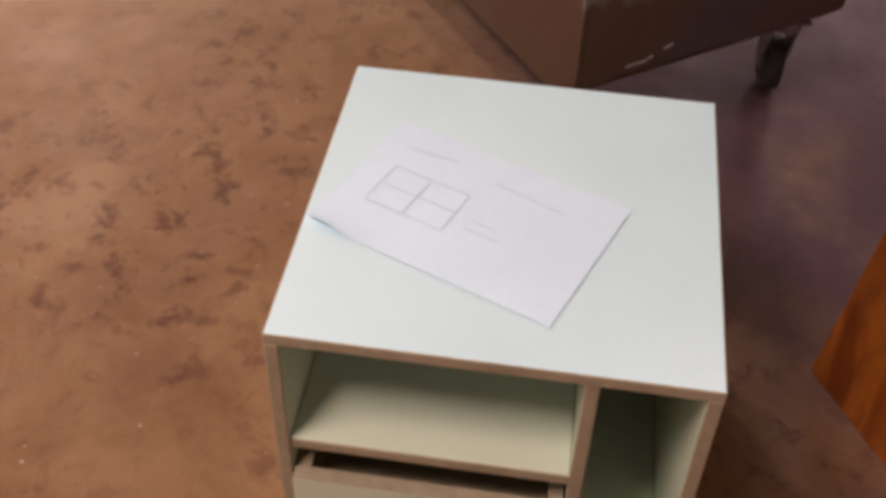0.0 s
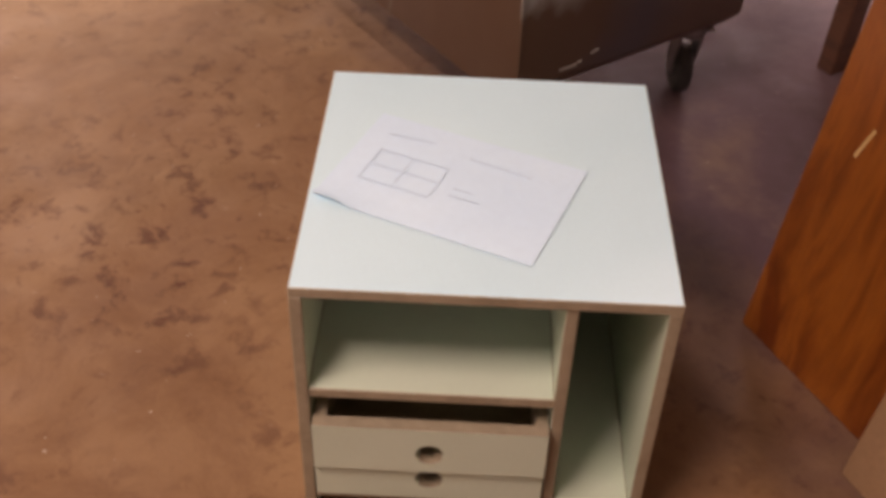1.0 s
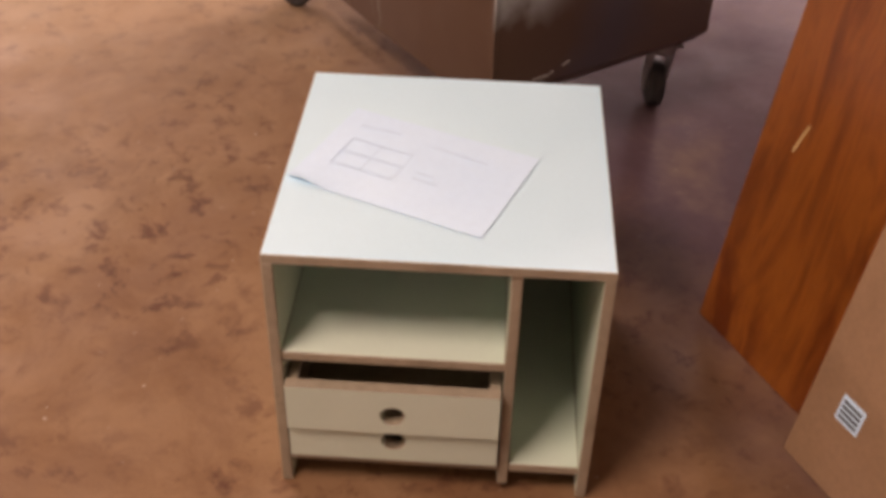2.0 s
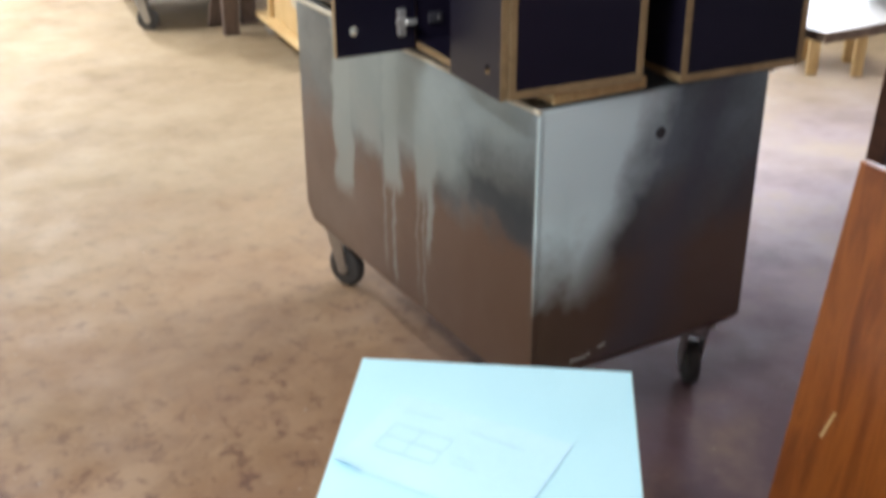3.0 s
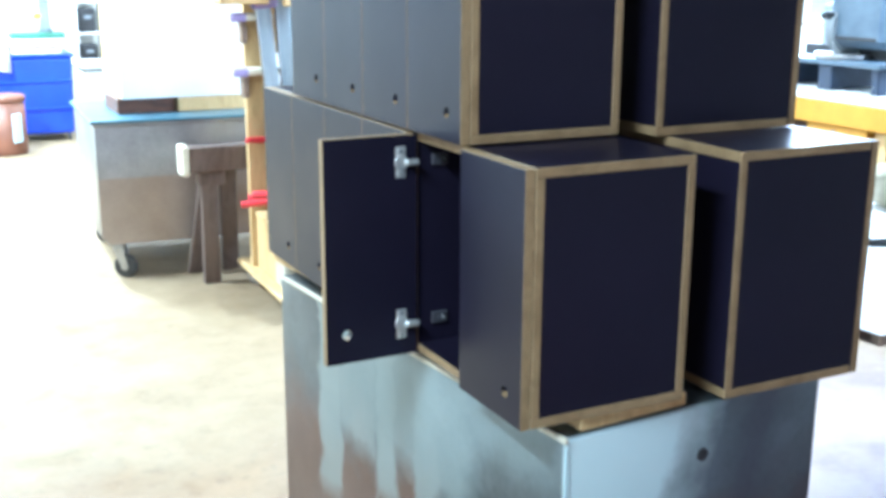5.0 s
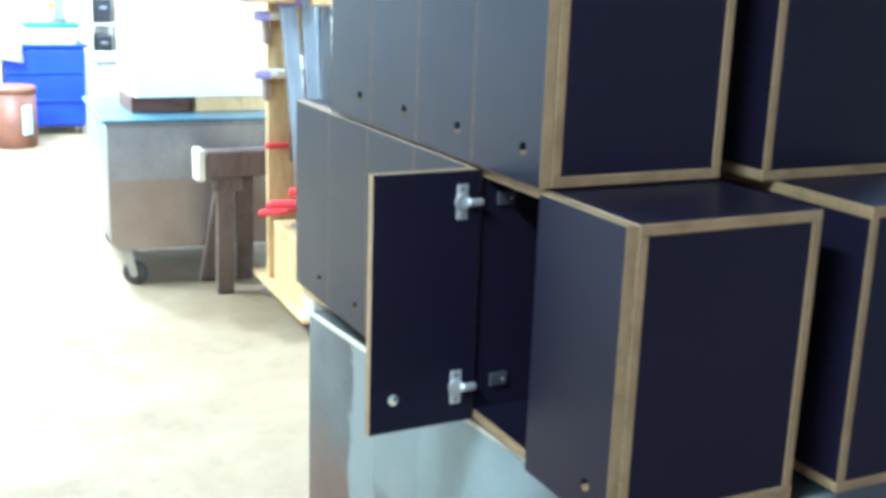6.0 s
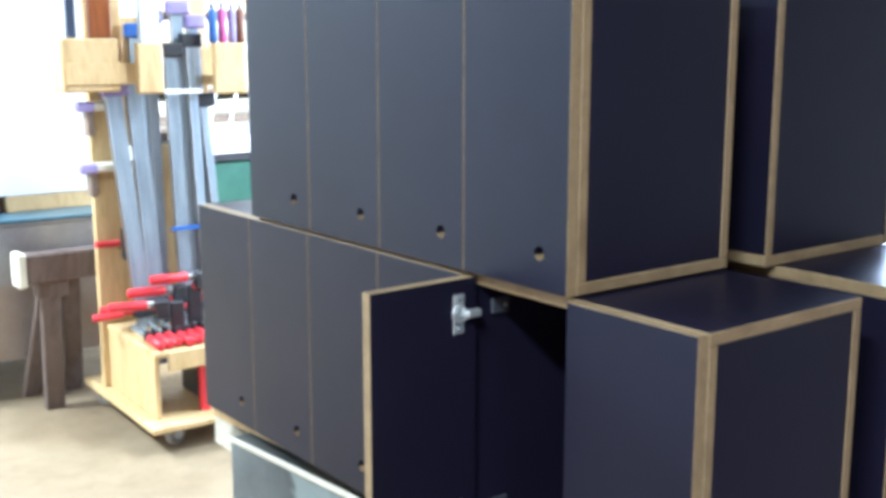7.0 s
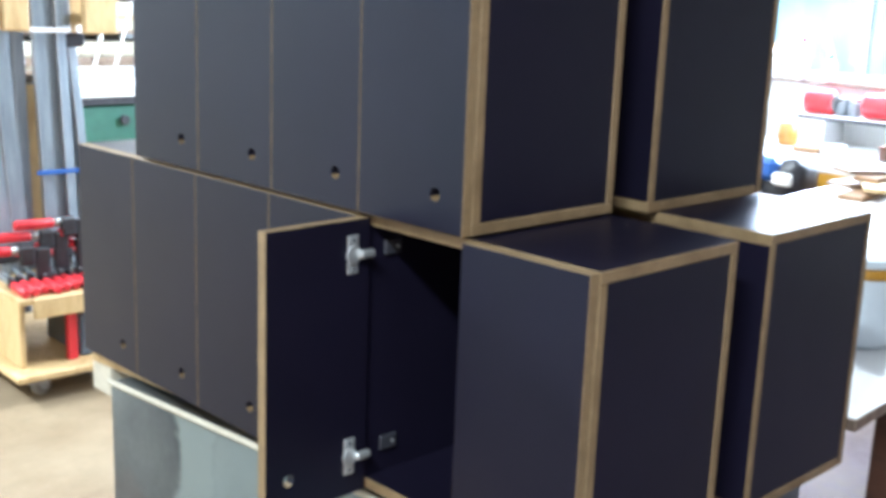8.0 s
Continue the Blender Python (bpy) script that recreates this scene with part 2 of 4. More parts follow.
M_INK = simple("pencil_grey", (0.40, 0.62, 0.76), (0.46, 0.70, 0.85), 40, (0.6, 0.7), bumpy=0)
M_WALL = simple("white_wall_paint", (0.70, 0.70, 0.67), (0.78, 0.78, 0.75), 1.5, (0.6, 0.8), bumpy=0.08)
M_RED = simple("red_plastic", (0.55, 0.02, 0.03), (0.66, 0.035, 0.045), 12, (0.35, 0.5))
M_BLACK = simple("black_plastic", (0.015, 0.015, 0.018), (0.035, 0.035, 0.04), 20, (0.4, 0.6))
M_BLUE = simple("blue_plastic", (0.012, 0.04, 0.42), (0.02, 0.06, 0.52), 5, (0.35, 0.5))
M_BROWN = simple("brown_fibre", (0.13, 0.05, 0.03), (0.19, 0.075, 0.04), 6, (0.5, 0.7))
M_YELLOW = simple("yellow_paint", (0.48, 0.235, 0.02), (0.58, 0.30, 0.03), 5, (0.4, 0.6))
M_GREEN = simple("green_machine_paint", (0.03, 0.11, 0.075), (0.045, 0.15, 0.10), 6, (0.4, 0.6))
M_GREYPAINT = simple("grey_machine_paint", (0.16, 0.18, 0.2), (0.24, 0.26, 0.28), 6, (0.4, 0.6))
M_PURPLE = simple("purple_tape", (0.22, 0.17, 0.36), (0.34, 0.28, 0.46), 10, (0.4, 0.6))
M_LAMINATE = simple("white_laminate", (0.74, 0.74, 0.73), (0.82, 0.82, 0.81), 2, (0.3, 0.5), bumpy=0.02, speck=0.03)
M_SCUFF = simple("faded_scuff", (0.26, 0.25, 0.24), (0.36, 0.35, 0.33), 30, (0.6, 0.7), bumpy=0)
# lid steel coloured with the blue it reflects from the sky
M_LID = simple("reflected_sky_steel", (0.10, 0.22, 0.30), (0.18, 0.32, 0.41), 4, (0.25, 0.4), 0.5, bumpy=0.02)
# steel with the reflected floor's brown put into its colour
M_REFLECTED_FLOOR = simple("floor_reflection_steel", (0.42, 0.36, 0.315), (0.53, 0.465, 0.42), 4, (0.40, 0.50), 0.9, bumpy=0)
M_BLUEGREY = simple("blue_grey_enamel", (0.065, 0.095, 0.135), (0.11, 0.15, 0.20), 6, (0.35, 0.5))
M_DEEPBLUE = simple("deep_blue_black_casting", (0.015, 0.022, 0.045), (0.03, 0.045, 0.08), 10, (0.4, 0.55))
M_GALVPAINT = simple("pale_grey_plastic", (0.40, 0.42, 0.43), (0.48, 0.50, 0.51), 5, (0.4, 0.55), speck=0.05)
M_DULLMETAL = simple("dull_nickel", (0.06, 0.062, 0.075), (0.10, 0.10, 0.12), 20, (0.4, 0.55), 0.4, bumpy=0)
M_SAWWOOD = wood("dark_weathered_wood", (0.075, 0.052, 0.042), (0.14, 0.10, 0.082), (3, 3, 0.6), 5)
M_WHEEL = simple("pale_castor_wheel", (0.20, 0.18, 0.155), (0.32, 0.29, 0.25), 14, (0.5, 0.7))
M_MAGENTA = simple("magenta_plastic", (0.42, 0.06, 0.22), (0.55, 0.10, 0.30), 10, (0.4, 0.6))
M_BUFF = simple("buff_cloth", (0.36, 0.325, 0.235), (0.44, 0.40, 0.30), 9, (0.7, 0.9))
M_OCHRE = simple("ochre_tin", (0.30, 0.14, 0.025), (0.42, 0.21, 0.04), 14, (0.35, 0.5))
M_DARKWOOD = wood("dark_stained_wood", (0.05, 0.02, 0.012), (0.11, 0.045, 0.025), (1, 1, 4), 4)


def glow(name, colour, strength):
    m, nt, b = tree(name)
    b.inputs["Base Color"].default_value = (*colour, 1)
    b.inputs["Emission Color"].default_value = (*colour, 1)
    b.inputs["Emission Strength"].default_value = strength
    return m


# rose and dark grey of unseen surfaces, picked for the light they bounce
M_ROSEWALL = simple("rose_bounce_plaster", (0.46, 0.35, 0.35), (0.56, 0.44, 0.43), 1.5, (0.7, 0.9), bumpy=0.1)
M_ROOF = simple("bounce_cutting_grey", (0.16, 0.16, 0.16), (0.22, 0.22, 0.21), 1.5, (0.7, 0.9))
M_CREAM = simple("cream_cloth", (0.58, 0.54, 0.42), (0.68, 0.63, 0.5), 9, (0.7, 0.9))
M_TUB = simple("milky_plastic", (0.62, 0.7, 0.74), (0.7, 0.78, 0.82), 6, (0.3, 0.5), speck=0.03)
M_TOOLBLUE = simple("blue_tool_plastic", (0.02, 0.08, 0.3), (0.03, 0.12, 0.4), 10, (0.35, 0.5))
M_BAR = simple("grey_clamp_bar", (0.25, 0.30, 0.34), (0.42, 0.48, 0.52), 8, (0.35, 0.5), 0.5, stretch=(4, 4, 0.4))
M_TUBE = glow("fluorescent_tube", (1.0, 0.98, 0.93), 9.0)
M_OUTSIDE = glow("daylight_outside", (0.5, 0.85, 1.0), 0.25)
nt_ = M_OUTSIDE.node_tree
_, hazy = noise_ramp(nt_, coords(nt_, random_shift=False), 2.2, [(0.40, (0.28, 0.74, 0.88)), (0.60, (0.90, 1.0, 1.0))], detail=3)
nt_.links.new(hazy, nt_.nodes["Principled BSDF"].inputs["Emission Color"])


# ---- mesh helpers ----
def thing(name, m, label, category, group="", kind=""):
    ob = new(name)
    ob.matrix_world = m
    return tagged(ob, label, category, group, kind)


def mesh_from(bm, name, mats):
    me = bpy.data.meshes.new(name)
    bm.normal_update()
    bm.to_mesh(me)
    bm.free()
    for m in mats if isinstance(mats, (list, tuple)) else [mats]:
        me.materials.append(m)
    return me


def part(name, bm, mats, parent=None, label="", m=None):
    ob = new(name, mesh_from(bm, name, mats))
    if parent:
        ob.parent = parent
    if m is not None:
        ob.matrix_basis = m
    return tagged(ob, label)


def solid(name, bm, mats, label, category, group="", kind="", m=None):
    ob = part(name, bm, mats, None, "", m)
    return tagged(ob, label, category, group, kind)


def box(x0, x1, y0, y1, z0, z1, bevel=0.0015, thin=None, bm=None, m=None):
    """A bevelled block; with thin (0, 1 or 2) the faces round that axis take the second material."""
    own = bm is None
    b = bmesh.new()
    bmesh.ops.create_cube(b, size=1.0, matrix=Matrix.Translation(((x0 + x1) / 2, (y0 + y1) / 2, (z0 + z1) / 2)) @ Matrix.Diagonal((x1 - x0, y1 - y0, z1 - z0, 1)))
    b.normal_update()
    if thin is not None:
        for f in b.faces:
            f.material_index = 0 if abs(f.normal[thin]) > 0.5 else 1
    if bevel:
        bmesh.ops.bevel(b, geom=list(b.edges), offset=bevel, segments=1, affect="EDGES", profile=0.5, material=1 if thin is not None else -1)
    if m is not None:
        bmesh.ops.transform(b, matrix=m, verts=b.verts)
    if own:
        return b
    tmp = bpy.data.meshes.new("tmp")
    b.to_mesh(tmp)
    b.free()
    bm.from_mesh(tmp)
    bpy.data.meshes.remove(tmp)
    return bm


def cyl(r, depth, m=Matrix(), r2=None, seg=20, bevel=0.0, bm=None):
    own = bm is None
    b = bmesh.new()
    bmesh.ops.create_cone(b, cap_ends=True, segments=seg, radius1=r, radius2=r if r2 is None else r2, depth=depth)
    if bevel:
        bmesh.ops.bevel(b, geom=[e for e in b.edges if abs(e.verts[0].co.z - e.verts[1].co.z) < 1e-6], offset=bevel, segments=2, affect="EDGES", profile=0.5)
    for f in b.faces:
        f.smooth = len(f.verts) == 4
    bmesh.ops.transform(b, matrix=m, verts=b.verts)
    if own:
        return b
    tmp = bpy.data.meshes.new("tmp")
    b.to_mesh(tmp)
    b.free()
    bm.from_mesh(tmp)
    bpy.data.meshes.remove(tmp)
    return bm


def lathe(profile, seg=24, m=Matrix()):
    """A turned body from (radius, height) pairs."""
    b = bmesh.new()
    rings = [[b.verts.new((r * math.cos(2 * math.pi * k / seg), r * math.sin(2 * math.pi * k / seg), z)) for k in range(seg)] for r, z in profile]
    for lo, hi in zip(rings, rings[1:]):
        for k in range(seg):
            b.faces.new((lo[k], lo[(k + 1) % seg], hi[(k + 1) % seg], hi[k])).smooth = True
    b.faces.new(list(reversed(rings[0])))
    b.faces.new(rings[-1])
    bmesh.ops.transform(b, matrix=m, verts=b.verts)
    return b


def holed_panel(w, h, t, cx, cz, r, seg=16, worn=0.0005):
    """An upright panel of width w along y, height h along z, thickness t along x, with a round hole through it at (cx,
    cz).
    Material 0 on the two faces and the hole's upper wall, 1 on edges and the hole's lower lip."""
    b = bmesh.new()
    sides = []
    for x in (0.0, t):
        e = worn if x == 0.0 else 0.0
        corners = [b.verts.new((x, yy, zz)) for yy, zz in ((w - e, h - e), (e, h - e), (e, e), (w - e, e))]
        ring = [b.verts.new((x, cx + r * math.cos(math.pi / 4 + 2 * math.pi * k / seg), cz + r * math.sin(math.pi / 4 + 2 * math.pi * k / seg))) for k in range(seg)]
        q = seg // 4
        for s in range(4):
            a, c = corners[s], corners[(s + 1) % 4]
            arc = [ring[(s * q + k) % seg] for k in range(q + 1)]
            mid = q // 2
            for k in range(mid):
                b.faces.new((a, arc[k], arc[k + 1]))
            b.faces.new((a, arc[mid], c))
            for k in range(mid, q):
                b.faces.new((c, arc[k], arc[k + 1]))
        sides.append((corners, ring))
    (c0, r0), (c1, r1) = sides
    mid_ring = [b.verts.new((worn, yy, zz)) for yy, zz in ((w, h), (0, h), (0, 0), (w, 0))]
    for k in range(4):
        b.faces.new((c0[k], c0[(k + 1) % 4], mid_ring[(k + 1) % 4], mid_ring[k])).material_index = 1
        b.faces.new((mid_ring[k], mid_ring[(k + 1) % 4], c1[(k + 1) % 4], c1[k])).material_index = 1
    # lit lower lip and shaded upper wall of the hole, set by material
    for k in range(seg):
        b.faces.new((r0[k], r0[(k + 1) % seg], r1[(k + 1) % seg], r1[k])).material_index = 1 if 0.46 * seg <= k < 0.79 * seg else 0
    bmesh.ops.recalc_face_normals(b, faces=b.faces)
    return b


# ---- the room ----
X0, X1, Y0, Y1 = -4.5, 5.0, -4.5, 12.0
solid("floor", box(X0 - 0.2, X1 + 0.2, Y0 - 0.2, Y1 + 0.2, -0.2, 0, 0), M_FLOOR, "worn tan concrete workshop floor with painted shade and sawdust", "floor", kind="structure")
# ceiling, south and west walls are unseen; their tones steer the bounced light
solid("ceiling", box(X0 - 0.2, X1 + 0.2, Y0 - 0.2, Y1 + 0.2, CEILING, CEILING + 0.2, 0), M_ROOF, "unseen workshop ceiling, dark grey to cut bounce", "ceiling", kind="structure")
solid("wall_south", box(X0, X1, Y0 - 0.2, Y0, 0, CEILING, 0), M_ROSEWALL, "unseen rose wall, coloured to tint the locker ends", "wall", kind="structure")
solid("wall_north", box(X0, X1, Y1, Y1 + 0.2, 0, CEILING, 0), M_WALL, "plain white painted workshop wall behind the bins", "wall", kind="structure")
solid("wall_west", box(X0 - 0.2, X0, Y0 - 0.2, Y1 + 0.2, 0, CEILING, 0), M_WALL, "plain white painted workshop wall", "wall", kind="structure")
WINDOWS = ((1.3, 2.95), (3.9, 5.5))
SILL, HEAD = 1.24, 2.4
bm = bmesh.new()
box(X1, X1 + 0.2, Y0 - 0.2, Y1 + 0.2, 0, SILL, 0, bm=bm)
box(X1, X1 + 0.2, Y0 - 0.2, Y1 + 0.2, HEAD, CEILING, 0, bm=bm)
for ya, yb in ((Y0 - 0.2, WINDOWS[0][0]), (WINDOWS[0][1], WINDOWS[1][0]), (WINDOWS[1][1], Y1 + 0.2)):
    box(X1, X1 + 0.2, ya, yb, SILL, HEAD, 0, bm=bm)
solid("wall_east", bm, M_WALL, "white painted workshop wall with two windows above the benches", "wall", kind="structure")
m_glass, nt_, b_ = tree("window_glass")
b_.inputs["Transmission Weight"].default_value = 1.0
b_.inputs["Roughness"].default_value = 0.02
for n, (ya, yb) in enumerate(WINDOWS):
    win = thing(f"window_{n + 1}", Matrix(), "white framed workshop window with bright daylight behind", "window", kind="structure")
    bm = bmesh.new()
    for yy in (ya, (ya + yb) / 2 - 0.025, yb - 0.05):
        box(X1 + 0.05, X1 + 0.11, yy, yy + 0.05, SILL, HEAD, 0.004, bm=bm)
    for zz in (SILL, HEAD - 0.05):
        box(X1 + 0.055, X1 + 0.105, ya, yb, zz, zz + 0.05, 0.004, bm=bm)
    part("window_frame", bm, M_LAMINATE, win)
    part("window_sill", box(X1 - 0.06, X1 + 0.05, ya - 0.03, yb + 0.03, SILL - 0.018, SILL - 0.003, 0.004), M_OLDWOOD, win)
    for ym in (ya + 0.05, (ya + yb) / 2 + 0.025):
        pane = part("pane", box(X1 + 0.078, X1 + 0.082, ym, ym + (yb - ya) / 2 - 0.075, SILL + 0.05, HEAD - 0.05, 0), m_glass, win)
        pane.visible_shadow = False
solid("backdrop", box(X1 + 1.2, X1 + 1.22, -2, 8, 0, 4, 0), M_OUTSIDE, "pale bright daylight outside the windows", "backdrop", kind="structure")

first = None
for fx, fy, _ in FIXTURES:
    if first is None:
        first = thing("ceiling_light", pose(fx, fy, CEILING), "unseen white twin tube fluorescent ceiling light", "ceiling light", "ceiling lights")
        part("housing", box(-0.15, 0.15, -0.65, 0.65, -0.06, 0, 0.006), M_LAMINATE, first)
        for sx in (-0.08, 0.08):
            part("tube", cyl(0.014, 1.2, pose(sx, 0, -0.085, 90, 0, 0), seg=10), M_TUBE, first)
    else:
        copy_thing(first, pose(fx, fy, CEILING))


# ---- the black lockers ----
T = 0.0165
HOLE = 0.0098


def hinge(parent, m):
    h = part("hinge", box(-0.010, 0.010, -0.003, 0.0, -0.029, 0.029, 0.001), M_CHROME, parent, "nickel plated cup hinge", m)
    bm = box(0.006, 0.034, -0.015, -0.004, -0.006, 0.006, 0.003)
    part("hinge_arm", bm, M_CHROME, h)
    bm = cyl(0.014, 0.004, pose(0.0, -0.004, 0, 90, 0, 0), seg=20, bevel=0.001)
    part("hinge_cup", bm, M_CHROME, h)
    for zz in (-0.021, 0.021):
        part("screw_head", cyl(0.003, 0.002, pose(0.0, -0.0035, zz, 90, 0, 0), seg=10), M_GREYPAINT, h)
    return h


def lockers(m, width, height, doors, pitch, open_door, stile, label):
    """A row of lockers: front at local x = 0, depth along x, row along y. Doors hang in front of the carcass."""
    length = doors * pitch
    ob = thing("locker_cabinet", m, label, "cabinet", "stacked black lockers")
    p = [M_FILM, M_PLY]
    part("top_panel", box(0, width, 0, length, height - T, height, thin=2), p, ob)
    part("bottom_panel", box(0, width, 0, length, 0, T, thin=2), p, ob)
    part("back_panel", box(width - T, width, 0, length, T, height - T, thin=0), p, ob)
    x_in = T if stile else 0.0
    for y0, y1 in ((0.0015, T), (length - T, length - 0.0015)):
        part("end_panel", box(x_in, width - T, y0, y1, T, height - T, 0, thin=1), p, ob)
    if stile:
        for y0, y1 in ((0, 0.03), (length - 0.03, length)):
            part("stile", box(0, T, y0, y1, T, height - T), M_PLY, ob)
    for k in range(1, doors):
        part("divider", box(0.001, width - T, k * pitch - T / 2, k * pitch + T / 2, T, height - T, 0, thin=1), p, ob)
    for k in range(doors):
        if k == open_door:
            w = 0.188
            d = part("door", holed_panel(w, height - 0.004, T, w - 0.042, 0.056, HOLE), p, ob, "open black door with round finger hole",
                     pose(-0.006, (k + 1) * pitch - 0.018, 0.002, 0, 0, 91.5))
            for zz in (0.065, height - 0.053):
                # the inner face of the open door looks along -y of the row
                hinge(d, pose(0, 0.034, zz - 0.002, 0, 0, -90))
            for zz in (0.065, height - 0.053):
                y_in = (k + 1) * pitch - T / 2
                plate = part("hinge_plate", box(0.028, 0.062, y_in - 0.006, y_in - 0.0005, zz - 0.012, zz + 0.012, 0.002), M_DULLMETAL, ob, "dull nickel hinge mounting plate")
                part("screw_head", cyl(0.003, 0.002, pose(0.052, y_in - 0.0068, zz, 90, 0, 0), seg=10), M_CHROME, plate)
            continue
        part("door", holed_panel(pitch - 0.0016, height - 0.002, T, 0.053, 0.05, HOLE), p, ob, "", pose(-T - 0.002, k * pitch + 0.0008, 0.001))
    return ob


PITCH, LH = 0.218, 0.43
Z_LOCK = 0.893
lockers(pose(0.0, 0.0, Z_LOCK), 0.308, LH, 6, PITCH, 1, True, "long row of black phenolic plywood lockers, one door standing open")
lockers(pose(0.0, 0.218, Z_LOCK + LH + 0.004), 0.304, LH, 4, 0.2145, None, True, "shorter row of black plywood lockers stacked on another row")
Z2, LH2 = 0.873, 0.446
lockers(pose(0.709, 1.308 + 0.005, Z2, 0, 0, 180), 0.303, LH2, 6, PITCH, None, False, "second long row of black plywood lockers, turned the other way")
lockers(pose(0.694, 0.205 + 0.858, Z2 + LH2 + 0.001, 0, 0, 180), 0.317, LH, 4, 0.2145, None, False, "upper black locker row on the second stack")


# ---- the steel cart under the lockers ----
def castor(parent, m, r=0.062, top=0.2, swivel=0.0, tread=M_RUBBER):
    c = part("castor", box(-0.045, 0.045, -0.04, 0.04, top - 0.006, top, 0.002), M_GALV, parent, "steel castor with dark rubber wheel", m @ pose(0, 0, 0, 0, 0, swivel))
    bm = bmesh.new()
    for s in (-1, 1):
        b2 = bmesh.new()
        pts = [(-0.03, top - 0.006), (0.03, top - 0.006), (0.055, r), (0.045, r - 0.02), (0.02, r - 0.01)]
        lo = [b2.verts.new((x, s * 0.022, z)) for x, z in pts]
        hi = [b2.verts.new((x, s * 0.026, z)) for x, z in pts]
        b2.faces.new(lo), b2.faces.new(hi[::-1])
        for k in range(5):
            b2.faces.new((lo[k], lo[(k + 1) % 5], hi[(k + 1) % 5], hi[k]))
        bmesh.ops.recalc_face_normals(b2, faces=b2.faces)
        tmp = bpy.data.meshes.new("tmp")
        b2.to_mesh(tmp)
        b2.free()
        bm.from_mesh(tmp)
        bpy.data.meshes.remove(tmp)
    cyl(0.03, 0.03, pose(0, 0, top - 0.02), bm=bm)
    part("fork", bm, M_GALV, c)
    part("wheel", cyl(r, 0.034, pose(0.035, 0, r, 90, 0, 0), seg=28, bevel=0.008), tread, c)
    bm = cyl(0.02, 0.05, pose(0.035, 0, r, 90, 0, 0), seg=12)
    part("hub", bm, M_GALV, c)
    return c


def steel_cart(m, wide, long, z0, z1, label, lid, steel, lip):
    ob = thing("steel_cart", m, label, "cart", "steel carts")
    body = bmesh.new()
    # outer shell: side outline with cut lower corners, extruded across
    cut = 0.045
    pts = [(0, z0 + cut), (cut, z0), (long - cut, z0), (long, z0 + cut), (long, z1), (0, z1)]
    lo = [body.verts.new((0, y, z)) for y, z in pts]
    hi = [body.verts.new((wide, y, z)) for y, z in pts]
    body.faces.new(lo), body.faces.new(hi[::-1])
    for k in range(6):
        body.faces.new((lo[k], lo[(k + 1) % 6], hi[(k + 1) % 6], hi[k]))
    bmesh.ops.recalc_face_normals(body, faces=body.faces)
    bmesh.ops.bevel(body, geom=list(body.edges), offset=0.008, segments=3, affect="EDGES", profile=0.5)
    for f in body.faces:
        f.smooth = True
    part("body", body, steel, ob)
    for x0, x1, drop in ((-0.007, 0.004, 0.007), (wide - 0.004, wide + 0.012, 0.014)):
        part("rim", box(x0, x1, -0.004, long + 0.004, z1 - drop, z1 + 0.004, 0.003), lip, ob)
    part("corner_seam", box(-0.0015, 0.010, -0.0015, 0.003, z0 + cut, z1 - 0.016, 0.001), steel, ob)
    if lid:
        part("lid", box(-0.02, wide + 0.02, -0.02, long + 0.02, z1 + 0.004, z1 + 0.02, 0.004), M_LID, ob, "flat steel lid tinted with reflected sky blue")
    for x, y, s in ((0.07, 0.09, 100), (wide - 0.05, 0.09, 60), (0.06, long - 0.08, -70), (wide - 0.07, long - 0.09, 30)):
        castor(ob, pose(x, y, 0), top=z0, swivel=s)
    return ob


CART = pose(0.07, 0.0, 0, 0, 0, 5)
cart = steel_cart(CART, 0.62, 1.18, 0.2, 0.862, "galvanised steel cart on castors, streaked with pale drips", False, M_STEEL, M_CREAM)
bm = cyl(0.0125, 0.004, pose(0.314, -0.001, 0.763, 90, 0, 0), seg=16)
part("bolt_hole", bm, M_BLACK, cart, "dark round hole")
for sx0, sx1, sz, tilt in ((0.105, 0.15, 0.262, 0), (0.152, 0.162, 0.266, -8), (0.185, 0.205, 0.276, -14)):
    part("scuff", box(sx0, sx1, -0.001, 0.0004, sz, sz + 0.006, 0.0003, m=pose(sx0, 0, sz, 0, tilt, 0) @ pose(-sx0, 0, -sz)), M_SCUFF, cart, "small pale paint scuff")
solid("plywood_sheet", box(0.035, 0.27, 0.004, 1.30, 0.867, Z_LOCK - 0.0005, 0.002, thin=2), [M_CREAM, M_PINE], "plywood strip lying on the steel cart under the lockers", "plywood", m=CART)
solid("plywood_sheet", box(0.42, 0.66, 0.10, 1.2, 0.867, Z2 - 0.0005, 0.002, thin=2), [M_PINE, M_PLY], "plywood strip lying on the steel cart under the lockers", "plywood")
solid("wooden_cleat", box(0.0, 0.5, 1.235, 1.315, 0.80, 0.8665, 0.004), M_CREAM, "short wooden cleat screwed under the plywood sheet", "cleat")


# ---- the white cabinet in front ----
W, D, H = 0.498, 0.511, 0.477
cab = thing("white_cabinet", pose(-0.279, -0.4555, 0, 0, 0, -31.5) @ pose(-W / 2, -D / 2, 0), "small white cabinet with open shelf, two drawers and tall bay", "cabinet")
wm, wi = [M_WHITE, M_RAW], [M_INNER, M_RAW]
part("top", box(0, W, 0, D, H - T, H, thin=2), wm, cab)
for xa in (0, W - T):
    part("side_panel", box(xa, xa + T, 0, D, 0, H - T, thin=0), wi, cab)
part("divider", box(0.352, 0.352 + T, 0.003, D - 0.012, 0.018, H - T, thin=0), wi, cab)
